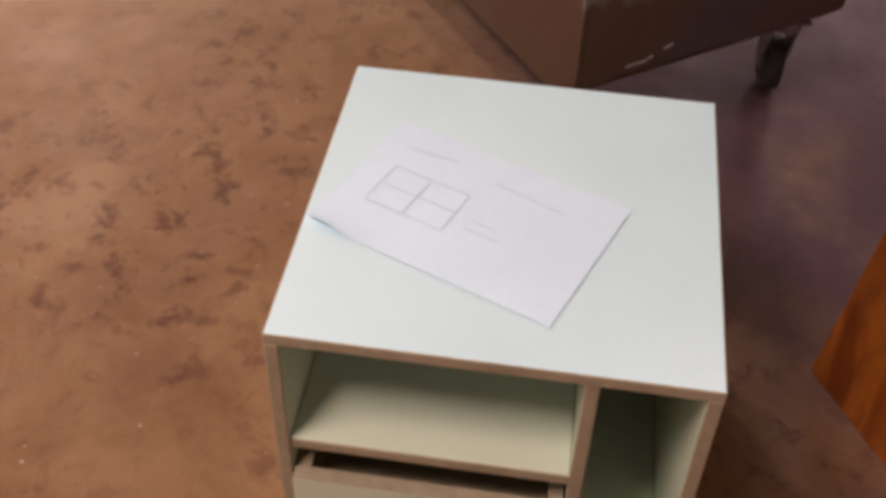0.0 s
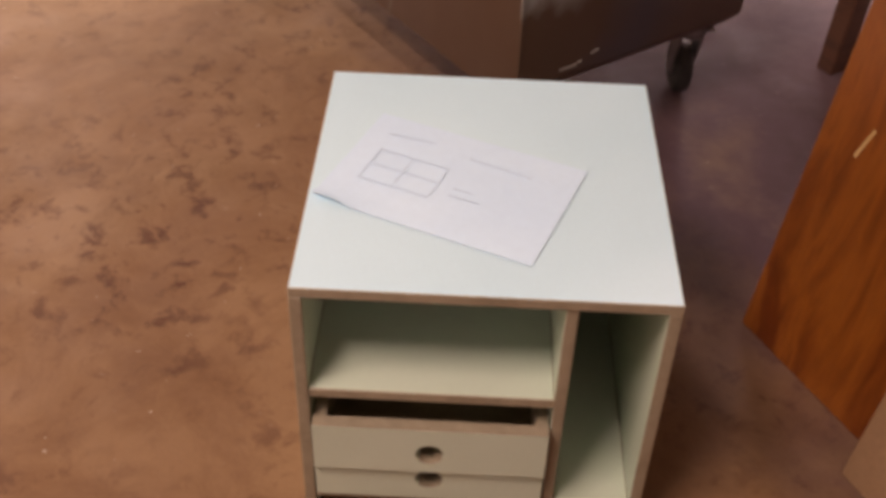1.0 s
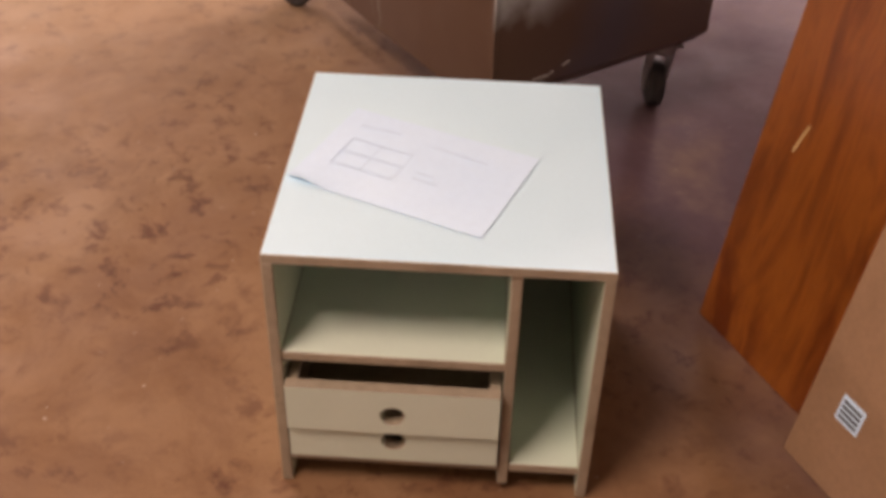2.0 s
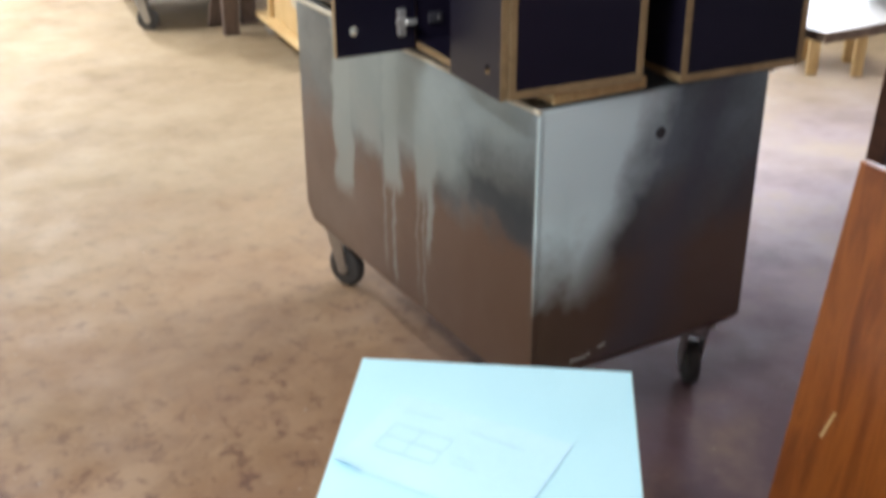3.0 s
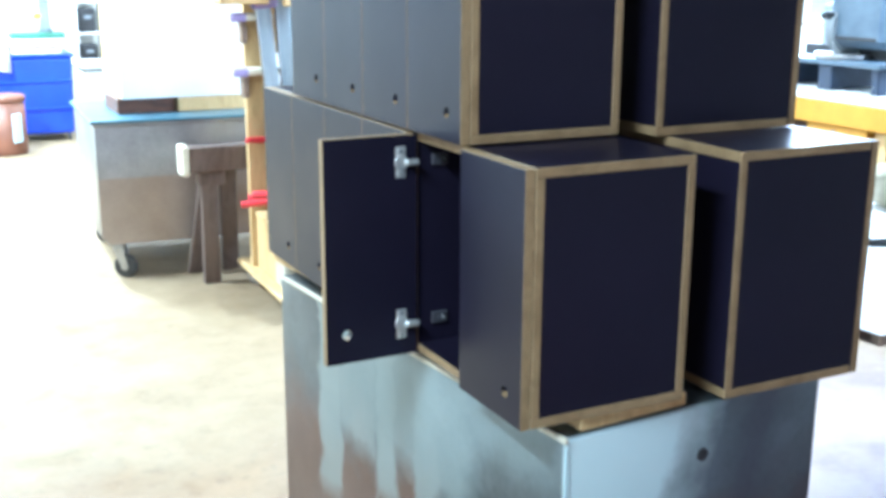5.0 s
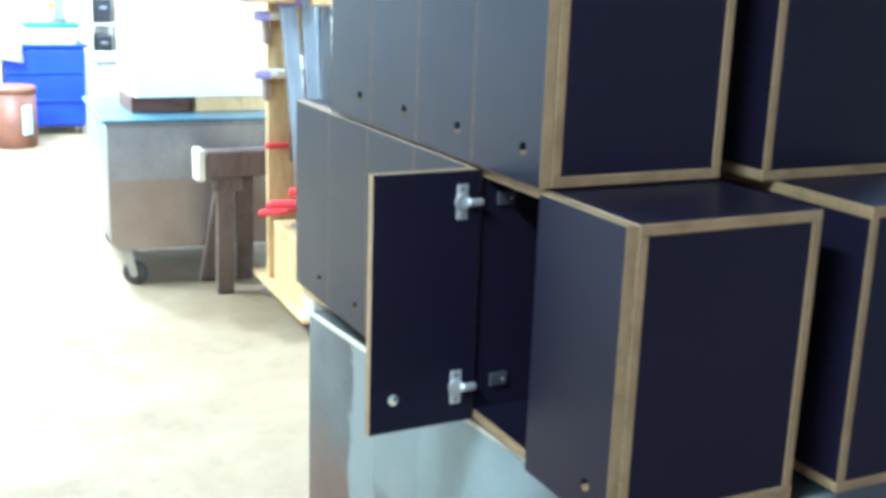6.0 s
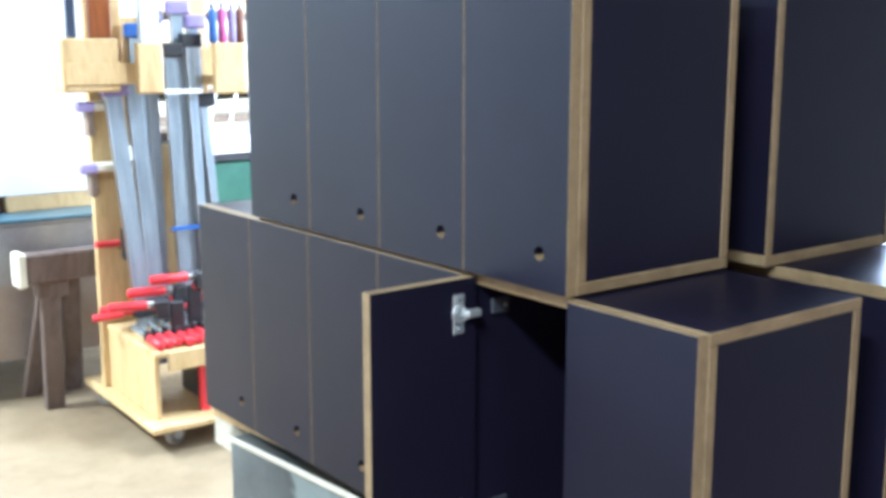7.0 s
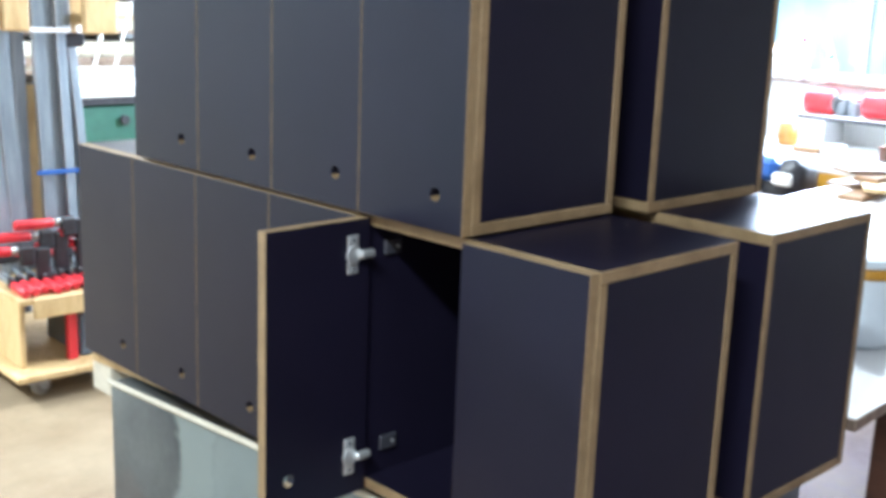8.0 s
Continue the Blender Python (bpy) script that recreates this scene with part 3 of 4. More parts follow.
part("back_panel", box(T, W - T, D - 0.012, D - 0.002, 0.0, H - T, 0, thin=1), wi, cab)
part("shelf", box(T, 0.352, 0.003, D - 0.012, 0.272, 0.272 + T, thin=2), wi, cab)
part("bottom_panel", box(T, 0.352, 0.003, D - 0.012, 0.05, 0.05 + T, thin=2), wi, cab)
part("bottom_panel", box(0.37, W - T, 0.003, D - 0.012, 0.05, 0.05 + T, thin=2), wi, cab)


def drawer(z0, z1, pull, hole, label):
    w, t = 0.352 - T - 0.006, 0.02
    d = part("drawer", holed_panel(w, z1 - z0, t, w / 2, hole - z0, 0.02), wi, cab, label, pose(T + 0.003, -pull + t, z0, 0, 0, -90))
    for y0, y1 in ((0.0, 0.018), (w - 0.018, w)):
        part("drawer_side", box(-0.36, -0.001, y0, y1, 0.004, z1 - z0 - 0.004, 0.001), M_RAW, d)
    part("drawer_back", box(-0.36, -0.348, 0.018, w - 0.018, 0.004, z1 - z0 - 0.014, 0.001), M_RAW, d)
    part("drawer_bottom", box(-0.348, -0.001, 0.018, w - 0.018, 0.006, 0.012, 0), M_RAW, d)
    return d


drawer(0.141, 0.232, 0.014, 0.180, "white drawer front with round finger hole, pulled out a little")
drawer(0.07, 0.138, 0.006, 0.115, "white drawer front with round finger hole")
paper = thing("paper_sheet", pose(-0.279, -0.4555, H + 0.001, 0, 0, -31.5), "crumpled sheet of paper with a faint pencil plan", "paper")
bm = bmesh.new()
N = 10
pa, pb, pc = Vector((-0.244, -0.07, 0)), Vector((-0.160, 0.140, 0)), Vector((0.058, -0.195, 0))
grid = [[bm.verts.new(pa + (pb - pa) * (i / N) + (pc - pa) * (j / N) + Vector((0, 0, 0.0004 + 0.0012 * abs(noise.noise((i * 0.4, j * 0.4, 3.0))) + (0.008 if i < 1 and j < 2 else 0)))) for i in range(N + 1)] for j in range(N + 1)]
for j in range(N):
    for i in range(N):
        bm.faces.new((grid[j][i], grid[j + 1][i], grid[j + 1][i + 1], grid[j][i + 1])).smooth = True
part("sheet", bm, M_PAPER, paper)

# faint pencil lines of a plan
def pencil(u0, u1, v0, v1):
    """A thin stroke in the sheet's own frame (0 to 1 along both edges)."""
    eu, ev = pc - pa, pb - pa
    o = pa + eu * u0 + ev * v0
    q = pa + eu * u1 + ev * v1
    d = q - o
    m = Matrix.Translation(o + Vector((0, 0, 0.0021))) @ Matrix.Rotation(math.atan2(d.y, d.x), 4, "Z")
    part("pencil_line", box(0, d.length, -0.0004, 0.0004, -0.0002, 0.0002, 0, m=m), M_INK, paper)


for st in ((0.12, 0.45, 0.62, 0.62), (0.12, 0.12, 0.30, 0.62), (0.12, 0.45, 0.30, 0.30), (0.45, 0.45, 0.30, 0.62), (0.28, 0.28, 0.30, 0.62), (0.12, 0.45, 0.46, 0.46),
           (0.10, 0.32, 0.80, 0.83), (0.50, 0.80, 0.78, 0.76), (0.52, 0.62, 0.45, 0.45), (0.52, 0.66, 0.38, 0.38)):
    pencil(*st)

# ---- orange board, cardboard and dark timber ----
LEAN = pose(0.262, -0.525, 0, 0, 7.6, -2.6)
board = solid("orange_board", box(-0.010, 0.010, -0.9, 0, 0, 0.9, 0.002), M_BOARD, "orange stained wooden board leaning upright on the floor", "board", m=LEAN)
part("scratch", box(-0.0108, -0.0098, -0.003, 0.003, 0.415, 0.475, 0.0004, m=pose(0, -0.089, 0.445, 16, 0, 0) @ pose(0, 0, -0.445)), M_PINE, board, "pale chipped scratch")
# unseen height and length added to the carton to block light eastward
card = solid("cardboard_carton", box(0, 0.07, -1.05, 0, 0, 1.7, 0.004), M_CARDBOARD, "flat brown cardboard carton leaning beside the board, unseen height added for shade", "carton", m=pose(0.163, -0.868, 0, 0, 8.5, -3))
part("label", box(-0.0012, -0.0002, -0.115, -0.065, 0.135, 0.185, 0.0004), M_PAPER, card, "small white label with black bars")
for k in range(4):
    part("print_bar", box(-0.0022, -0.0013, -0.11, -0.07, 0.142 + k * 0.01, 0.147 + k * 0.01, 0), M_BLACK, card)
# ---- tall white table beside the lockers, with its things ----
TZ = 0.93
table = thing("work_table", pose(0.80, 0.02, 0, 0, 0, 3), "white laminate work table with dark stained wooden legs", "table")
part("tabletop", box(0, 2.9, 0, 1.2, TZ - 0.024, TZ, 0.003, thin=2), [M_LAMINATE, M_OLDWOOD], table)
for x, y in ((0.245, 0.03), (2.75, 0.06), (2.75, 1.1), (0.2, 1.1)):
    part("leg", box(-0.03, 0.03, -0.025, 0.025, 0, TZ - 0.023, 0.004, m=Matrix(((1, 0, 0.11 if x < 0.7 else -0.02, x), (0, 1, 0.03, y), (0, 0, 0.998, 0), (0, 0, 0, 1)))), M_DARKWOOD, table)
part("rail", box(0.39, 2.7, 0.04, 0.065, TZ - 0.11, TZ - 0.0245, 0.003), M_DARKWOOD, table)
tub = thing("plastic_tub", pose(1.27, 0.26, TZ + 0.001), "milky plastic tub with a yellow lid band", "tub")
part("body", lathe([(0.078, 0), (0.084, 0.01), (0.092, 0.15), (0.092, 0.155)]), M_TUB, tub)
part("band", lathe([(0.092, 0.156), (0.098, 0.158), (0.098, 0.176), (0.092, 0.178)]), M_YELLOW, tub, "yellow band")
part("lid", lathe([(0.092, 0.179), (0.095, 0.181), (0.095, 0.192), (0.085, 0.197), (0.02, 0.197)]), M_TUB, tub)
knife = thing("utility_knife", pose(1.37, 0.545, TZ + 0.0005, 0, 0, -22), "black utility knife with an orange end", "knife")
part("handle", box(-0.035, 0.05, -0.01, 0.01, 0, 0.018, 0.005), M_BLACK, knife)
part("cap", box(-0.055, -0.036, -0.011, 0.011, 0, 0.02, 0.005), simple("orange_plastic", (0.6, 0.1, 0.02), (0.7, 0.14, 0.03), 10), knife, "orange end cap")
bm = box(-0.12, 0.12, -0.08, 0.08, 0, 0.125, 0.04)
bmesh.ops.subdivide_edges(bm, edges=list(bm.edges), cuts=2, use_grid_fill=True)
for v in bm.verts:
    v.co += Vector((1, 1, 0.6)) * 0.010 * noise.noise(v.co * 9.0) * (v.co.z > 0.02)
for f in bm.faces:
    f.smooth = True
solid("cloth_roll", bm, M_BUFF, "bundled cream cloth lying on the work table", "cloth", m=pose(1.82, 0.86, TZ + 0.001, 0, 0, -25))
stool = thing("stool", pose(3.0, 2.25, 0, 0, 0, -35), "low pine stool standing behind the work table", "stool")
part("seat", box(-0.2, 0.2, -0.16, 0.16, 0.41, 0.44, 0.006), M_PINE, stool)
for x in (-0.06, 0.15):
    for y in (-0.13, 0.13):
        part("leg", box(x - 0.025, x + 0.025, y - 0.02, y + 0.02, 0, 0.409, 0.003), M_PINE, stool)

# ---- the yellow bench by the windows ----
bench = thing("workbench", pose(4.0, 0.9, 0), "yellow fronted workbench with white top below the windows", "workbench")
part("benchtop", box(0, 0.96, 0, 4.3, 0.87, 0.9, 0.004), M_LAMINATE, bench)
for k in range(3):
    part("apron", box(0.0, 0.03, 0.0 + k * 1.434, 1.43 + k * 1.434, 0.735, 0.868, 0.004), M_YELLOW, bench)
for y in (0.1, 2.05, 4.0):
    for x in (0.06, 0.8):
        part("leg", box(x, x + 0.09, y, y + 0.09, 0, 0.868, 0.004), M_PINE, bench)
part("shelf", box(0.05, 0.85, 0.02, 4.25, 0.2, 0.23, 0.004), M_DARKWOOD, bench)
part("back_board", box(0.9, 0.93, 0.02, 4.25, 0.0, 0.868, 0.004), M_DARKWOOD, bench, "dark red-brown back board")
dr = part("drawer", box(0.02, 0.5, 2.16, 2.62, 0.65, 0.73, 0.004), M_YELLOW, bench, "yellow drawer below the apron")
part("drawer_knob", cyl(0.015, 0.03, pose(0.005, 2.4, 0.69, 0, 90, 0), seg=12), M_BLACK, dr)


def mitre_saw(m):
    s = thing("mitre_saw", m, "grey and black mitre saw standing on the workbench", "saw")
    part("base", box(-0.22, 0.22, -0.44, 0.44, 0.15, 0.182, 0.006), M_BLUEGREY, s)
    for y, w in ((-0.42, 0.05), (-0.06, 0.11), (0.33, 0.09)):
        part("foot", box(-0.2, 0.2, y, y + w, 0, 0.149, 0.008), M_DEEPBLUE, s)
    part("turntable", cyl(0.17, 0.03, pose(-0.05, 0, 0.198), seg=28, bevel=0.005), M_GALV, s)
    for a, b2 in ((-0.4, -0.05), (0.05, 0.4)):
        part("fence", box(0.02, 0.05, a, b2, 0.183, 0.25, 0.004), M_BLACK, s)
    part("arm", box(-0.02, 0.3, -0.04, 0.04, 0.2, 0.3, 0.012, m=pose(0, 0, 0, 0, -12, 0)), M_GREYPAINT, s)
    g = part("blade_guard", cyl(0.15, 0.07, pose(-0.05, 0, 0.36, 90, 0, 0), seg=30, bevel=0.012), M_GREYPAINT, s)
    part("blade", cyl(0.13, 0.003, pose(-0.05, -0.03, 0.3, 90, 0, 0), seg=40), M_CHROME, g)
    part("motor", cyl(0.075, 0.2, pose(0.0, -0.16, 0.36, 90, 0, 0), seg=20, bevel=0.015), M_BLACK, s)
    part("handle", box(-0.26, -0.12, -0.02, 0.02, 0.42, 0.46, 0.015), M_BLACK, s)
    housing = part("housing", box(-0.16, 0.16, -0.40, 0.06, 0.255, 0.62, 0.045), M_BLUEGREY, s, "blue-grey boxed housing")
    part("vent", box(-0.166, -0.161, -0.34, 0.0, 0.30, 0.32, 0.001), M_BLACK, housing)
    return s


mitre_saw(pose(4.42, 3.62, 0.901))
hood = thing("tool_case", pose(4.62, 3.72, 0.901), "blue-grey tool case standing open behind the saw", "case")
part("lower_shell", box(-0.1, 0.3, -0.05, 0.28, 0, 0.16, 0.02), M_GREYPAINT, hood)
part("upper_shell", box(-0.06, 0.26, -0.12, 0.3, 0.165, 0.50, 0.02), M_GREYPAINT, hood, "blue-grey upper shell")
part("latch", box(-0.115, -0.1, 0.08, 0.14, 0.13, 0.2, 0.004), M_BLACK, hood)
rt = thing("router", pose(4.3, 3.02, 0.901) @ Matrix.Scale(1.5, 4), "grey and black hand router with two knobs", "router")
part("base_plate", cyl(0.085, 0.012, pose(0, 0, 0.006), seg=24), M_BLACK, rt)
part("body", lathe([(0.05, 0.03), (0.062, 0.06), (0.062, 0.2), (0.05, 0.22), (0.05, 0.27), (0.03, 0.29)]), M_GREYPAINT, rt)
for s in (-1, 1):
    part("post", cyl(0.008, 0.14, pose(0, s * 0.065, 0.075), seg=10), M_GALV, rt)
    part("knob", lathe([(0.012, 0), (0.026, 0.01), (0.028, 0.03), (0.016, 0.045)], seg=14, m=pose(0, s * 0.085, 0.1)), M_BLACK, rt)
for k, y in enumerate((2.78, 2.66)):
    c = thing("hand_clamp", pose(4.06 + 0.05 * k, y, 0.901, 0, 0, 70), "red hand clamp lying on the workbench", "clamp", "clamps on the bench")
    part("bar", box(-0.15, 0.15, -0.006, 0.006, 0.01, 0.024, 0.002), M_BAR, c)
    part("jaw", box(0.11, 0.14, -0.05, 0.02, 0, 0.035, 0.005), M_RED, c)
    part("grip", cyl(0.014, 0.1, pose(-0.06, -0.03, 0.016, 0, 90, 0), seg=12, bevel=0.004), M_RED, c)

# shelf with jars below the window
shelf = thing("wall_shelf", pose(4.72, 1.45, 1.05), "thin white wall shelf with a dark edge", "shelf")
part("board", box(0, 0.276, 0, 0.85, 0, 0.018, 0.002), M_LAMINATE, shelf)
part("edge_strip", box(-0.006, -0.0005, 0, 0.85, -0.004, 0.016, 0.001), M_BLACK, shelf)
for y in (0.1, 0.7):
    part("bracket", box(0.03, 0.276, y, y + 0.02, -0.14, -0.001, 0.003), M_LAMINATE, shelf)
can = thing("red_can", pose(4.83, 2.22, 1.07), "red tin can lying on the shelf", "can", "red cans on the shelf")
part("body", cyl(0.07, 0.16, pose(0, 0, 0.07, 90, 0, 0), seg=24, bevel=0.006), M_RED, can)
part("lid", cyl(0.055, 0.01, pose(0, -0.086, 0.07, 90, 0, 0), seg=20), M_GALV, can)
copy_thing(can, pose(4.83, 1.88, 1.07))
for y in (2.1, 2.03, 1.74):
    j = thing("glass_jar", pose(4.84, y, 1.0685), "small grey lidded jar of screws", "jar", "jars on the shelf")
    part("body", lathe([(0.03, 0), (0.036, 0.006), (0.036, 0.07), (0.028, 0.08)], seg=16), M_GREYPAINT, j)
    part("lid", lathe([(0.031, 0.081), (0.031, 0.1), (0.028, 0.102)], seg=16), M_GALV, j)
pot = solid("wooden_pot", lathe([(0.05, 0), (0.055, 0.01), (0.055, 0.12), (0.045, 0.12), (0.045, 0.11)], seg=18), M_OCHRE, "small ochre tin standing on the workbench", "tin", m=pose(4.6, 2.28, 0.901))
cb = thing("dark_box", pose(4.55, 1.35, 0.901, 0, 0, 4), "long dark red tool box on the workbench", "tool box")
part("body", box(-0.1, 0.1, 0, 0.34, 0, 0.06, 0.006), M_DARKWOOD, cb)
part("lid", box(-0.103, 0.103, -0.003, 0.343, 0.061, 0.075, 0.004), M_BROWN, cb)
for x, y, c, h in ((4.96, 2.62, M_YELLOW, 0.2), (4.96, 2.42, M_RED, 0.24), (4.96, 2.25, M_TOOLBLUE, 0.16)):
    bt = thing("bottle", pose(x - 0.02, y, 1.2385), "white plastic bottle with a coloured cap on the sill", "bottle", "bottles on the sill")
    part("body", lathe([(0.03, 0), (0.034, 0.006), (0.034, h - 0.06), (0.014, h - 0.03)], seg=16), M_LAMINATE, bt)
    part("cap", lathe([(0.016, h - 0.029), (0.016, h - 0.002), (0.012, h)], seg=14), c, bt, "coloured screw cap")
    part("sticker", lathe([(0.0346, 0.03), (0.0348, 0.032), (0.0348, 0.07), (0.0346, 0.072)], seg=16), M_TUB, bt)
# scrap boards and a blue jacket-like tool bag below the bench edge
bag = thing("tool_bag", pose(3.82, 1.92, 0), "blue and black tool bag standing on a wooden stool", "bag")
bm = box(-0.13, 0.13, -0.2, 0.2, 0.64, 0.93, 0.05)
bmesh.ops.subdivide_edges(bm, edges=list(bm.edges), cuts=2, use_grid_fill=True)
for v in bm.verts:
    v.co += v.co.normalized() * 0.05 * noise.noise(v.co * 7.0)
for f in bm.faces:
    f.smooth = True
part("bag_body", bm, M_BLACK, bag)
part("flap", box(-0.155, -0.02, -0.10, 0.06, 0.84, 0.955, 0.03), M_TOOLBLUE, bag, "blue flap")
part("strap", box(-0.165, -0.135, -0.03, 0.0, 0.68, 0.85, 0.008), M_TOOLBLUE, bag, "blue webbing strap")
part("pocket", box(-0.17, -0.131, -0.19, -0.09, 0.83, 0.89, 0.012), M_LAMINATE, bag, "white cloth pocket")
part("side_pocket", box(-0.16, -0.131, -0.05, 0.19, 0.64, 0.80, 0.012), M_BLACK, bag, "black side pocket")
part("buckle", box(-0.185, -0.161, 0.02, 0.06, 0.66, 0.86, 0.004), M_PINE, bag, "pale wooden tool handle")
part("stool_seat", box(-0.17, 0.17, -0.22, 0.22, 0.60, 0.632, 0.006), M_PINE, bag)
for x in (-0.13, 0.13):
    for y in (-0.18, 0.18):
        part("stool_leg", box(x - 0.02, x + 0.02, y - 0.02, y + 0.02, 0, 0.599, 0.003), M_PINE, bag)
for k, (x, y, l, w, a) in enumerate(((3.30, 1.16, 0.30, 0.05, 6), (3.40, 1.20, 0.24, 0.06, -14), (3.22, 1.14, 0.20, 0.045, 28), (3.42, 1.16, 0.26, 0.05, 3), (3.34, 1.18, 0.17, 0.07, -32))):
    solid("scrap_board", box(-l, l, -w, w, 0, 0.018, 0.002), (M_CARDBOARD, M_OLDWOOD, M_PINE)[k % 3], "offcut of brown board lying on the work table", "board", "offcuts on the table",
          m=pose(x, y, TZ + 0.0008 + 0.0185 * k, 0, 0, a))
tape = thing("tape_roll", pose(2.08, 0.52, TZ + 0.0005), "yellow roll of tape lying on the work table", "tape")
part("roll", lathe([(0.03, 0), (0.055, 0.0), (0.055, 0.03), (0.03, 0.03), (0.03, 0.004)]), M_YELLOW, tape)
for x, y, sx, sy, h, mat, words in ((4.5, 1.97, 0.07, 0.06, 0.03, M_TUB, "small pale plastic case on the workbench"), (4.42, 2.06, 0.05, 0.07, 0.02, M_CARDBOARD, "flat brown carton on the workbench"),
                                    (4.45, 2.42, 0.06, 0.05, 0.10, M_BLACK, "small black tool case on the workbench")):
    sm = thing("small_case", pose(x, y, 0.901, 0, 0, 12), words, "case", "small cases on the bench")
    part("body", box(-sx, sx, -sy, sy, 0, h, 0.005), mat, sm)
    part("lid", box(-sx - 0.002, sx + 0.002, -sy - 0.002, sy + 0.002, h + 0.0005, h + 0.012, 0.003), mat, sm)

# ---- the far steel cart and the white case on it ----
far_cart = steel_cart(pose(0.10, 5.36, 0, 0, 0, -93), 0.94, 1.18, 0.185, 0.825, "second galvanised steel cart on castors with flat lid", True, M_GALV, M_GALV)
# added panel whose tone stands in for the floor mirrored in the side
bm = bmesh.new()
outline = ((0.004, 0.236), (0.049, 0.190), (1.131, 0.190), (1.176, 0.236), (1.176, 0.54), (0.004, 0.54))
inner = [bm.verts.new((0.939, y, z)) for y, z in outline]
outer = [bm.verts.new((0.9425, y, z)) for y, z in outline]
bm.faces.new(inner[::-1]), bm.faces.new(outer)
for k in range(6):
    bm.faces.new((inner[k], inner[(k + 1) % 6], outer[(k + 1) % 6], outer[k]))
bmesh.ops.recalc_face_normals(bm, faces=bm.faces)
part("lower_sheet", bm, M_REFLECTED_FLOOR, far_cart, "added lower panel holding the floor's painted reflection")
CASE = pose(0.235, 4.60, 0, 0, 0, 0)
case = thing("white_case", CASE, "tall white fronted case standing on blocks on the cart", "case")
part("front_panel", box(0.0, 1.0, 0.0, 0.02, 0.925, 2.2, 0.004), M_LAMINATE, case)
for x in (0.0, 0.98):
    part("side_panel", box(x, x + 0.02, 0.021, 0.5, 0.925, 2.2, 0.003), M_PINE, case, "bare pine side panel")
part("back_panel", box(0.021, 0.979, 0.48, 0.5, 0.925, 2.2, 0.003), M_PINE, case)
part("top_panel", box(0.0, 1.0, 0.0, 0.5, 2.201, 2.22, 0.003), M_PINE, case)
part("bottom_panel", box(0.021, 0.979, 0.021, 0.479, 0.925, 0.945, 0.003), M_PINE, case)
solid("dark_block", box(-0.02, 0.29, 0.03, 0.4, 0.8455, 0.9245, 0.004), M_DARKWOOD, "dark wooden block under the white case", "block", m=CASE)
solid("pine_block", box(0.30, 0.95, 0.01, 0.12, 0.8455, 0.9245, 0.004), M_PINE, "pale pine block under the white case", "block", m=CASE)

# ---- blue bin, drum and the side table behind ----
bbin = thing("blue_bin", pose(-0.04, 9.45, 0), "large blue plastic bin on small black wheels", "bin")
bm = bmesh.new()
q = [(0.05, 0.04), (0.75, 0.04), (0.75, 0.6), (0.05, 0.6)]
lo = [bm.verts.new((0.4 + (x - 0.4) * 0.94, 0.3 + (y - 0.3) * 0.94, 0.07)) for x, y in q]
hi = [bm.verts.new((x, y, 0.78)) for x, y in q]
bm.faces.new(lo[::-1]), bm.faces.new(hi)
for k in range(4):
    bm.faces.new((lo[k], lo[(k + 1) % 4], hi[(k + 1) % 4], hi[k]))
bmesh.ops.bevel(bm, geom=list(bm.edges), offset=0.03, segments=3, affect="EDGES", profile=0.5)
part("body", bm, M_BLUE, bbin)
part("rim", box(0.03, 0.77, 0.02, 0.62, 0.781, 0.815, 0.01), M_BLUE, bbin)
for z in (0.3, 0.55):
    part("rib", box(0.06, 0.74, 0.024, 0.04, z, z + 0.025, 0.006), M_BLUE, bbin)
for x in (0.12, 0.68):
    for y in (0.1, 0.52):
        part("wheel", cyl(0.035, 0.03, pose(x, y, 0.035, 0, 90, 0), seg=18, bevel=0.005), M_BLACK, bbin)
drum = thing("fibre_drum", pose(0.02, 8.95, 0), "brown fibre drum with a white label", "drum")
part("body", lathe([(0.17, 0), (0.18, 0.02), (0.18, 0.46)]), M_BROWN, drum)
part("lid", lathe([(0.181, 0.461), (0.19, 0.47), (0.19, 0.505), (0.17, 0.515)]), M_BROWN, drum)
part("label", box(0.17, 0.186, -0.13, -0.02, 0.12, 0.36, 0.003, m=pose(0, 0, 0, 0, 0, -40)), M_PAPER, drum, "white paper label")
side = thing("side_table", pose(-0.9, 10.15, 0), "pale topped side table behind the blue bin", "table")
part("tabletop", box(0, 1.65, 0, 0.8, 0.83, 0.88, 0.006), M_LAMINATE, side)
for x in (0.06, 1.52):
    for y in (0.05, 0.68):
        part("leg", box(x, x + 0.06, y, y + 0.06, 0, 0.829, 0.004), M_OLDWOOD, side)
gm = thing("green_machine", pose(0.44, 9.72, 0.948), "green bench machine with a yellow knob", "machine")
part("base", box(-0.24, 0.24, -0.14, 0.14, 0, 0.05, 0.01), M_GREEN, gm)
part("column", lathe([(0.07, 0.051), (0.05, 0.1), (0.045, 0.4), (0.06, 0.42)], m=pose(0.08, 0, 0)), M_GREYPAINT, gm)
part("head", box(-0.14, 0.16, -0.09, 0.09, 0.421, 0.6, 0.03), M_GREEN, gm)
part("knob", lathe([(0.02, 0), (0.035, 0.015), (0.03, 0.04)], m=pose(0.0, -0.1, 0.2, 90, 0, 0)), M_YELLOW, gm, "yellow knob")
pc2 = thing("tall_cupboard", pose(0.95, 10.9, 0), "tall pale grey metal cupboard against the wall", "cupboard")
part("carcass", box(0, 1.1, 0.02, 0.6, 0, 2.0, 0.008), M_LAMINATE, pc2)
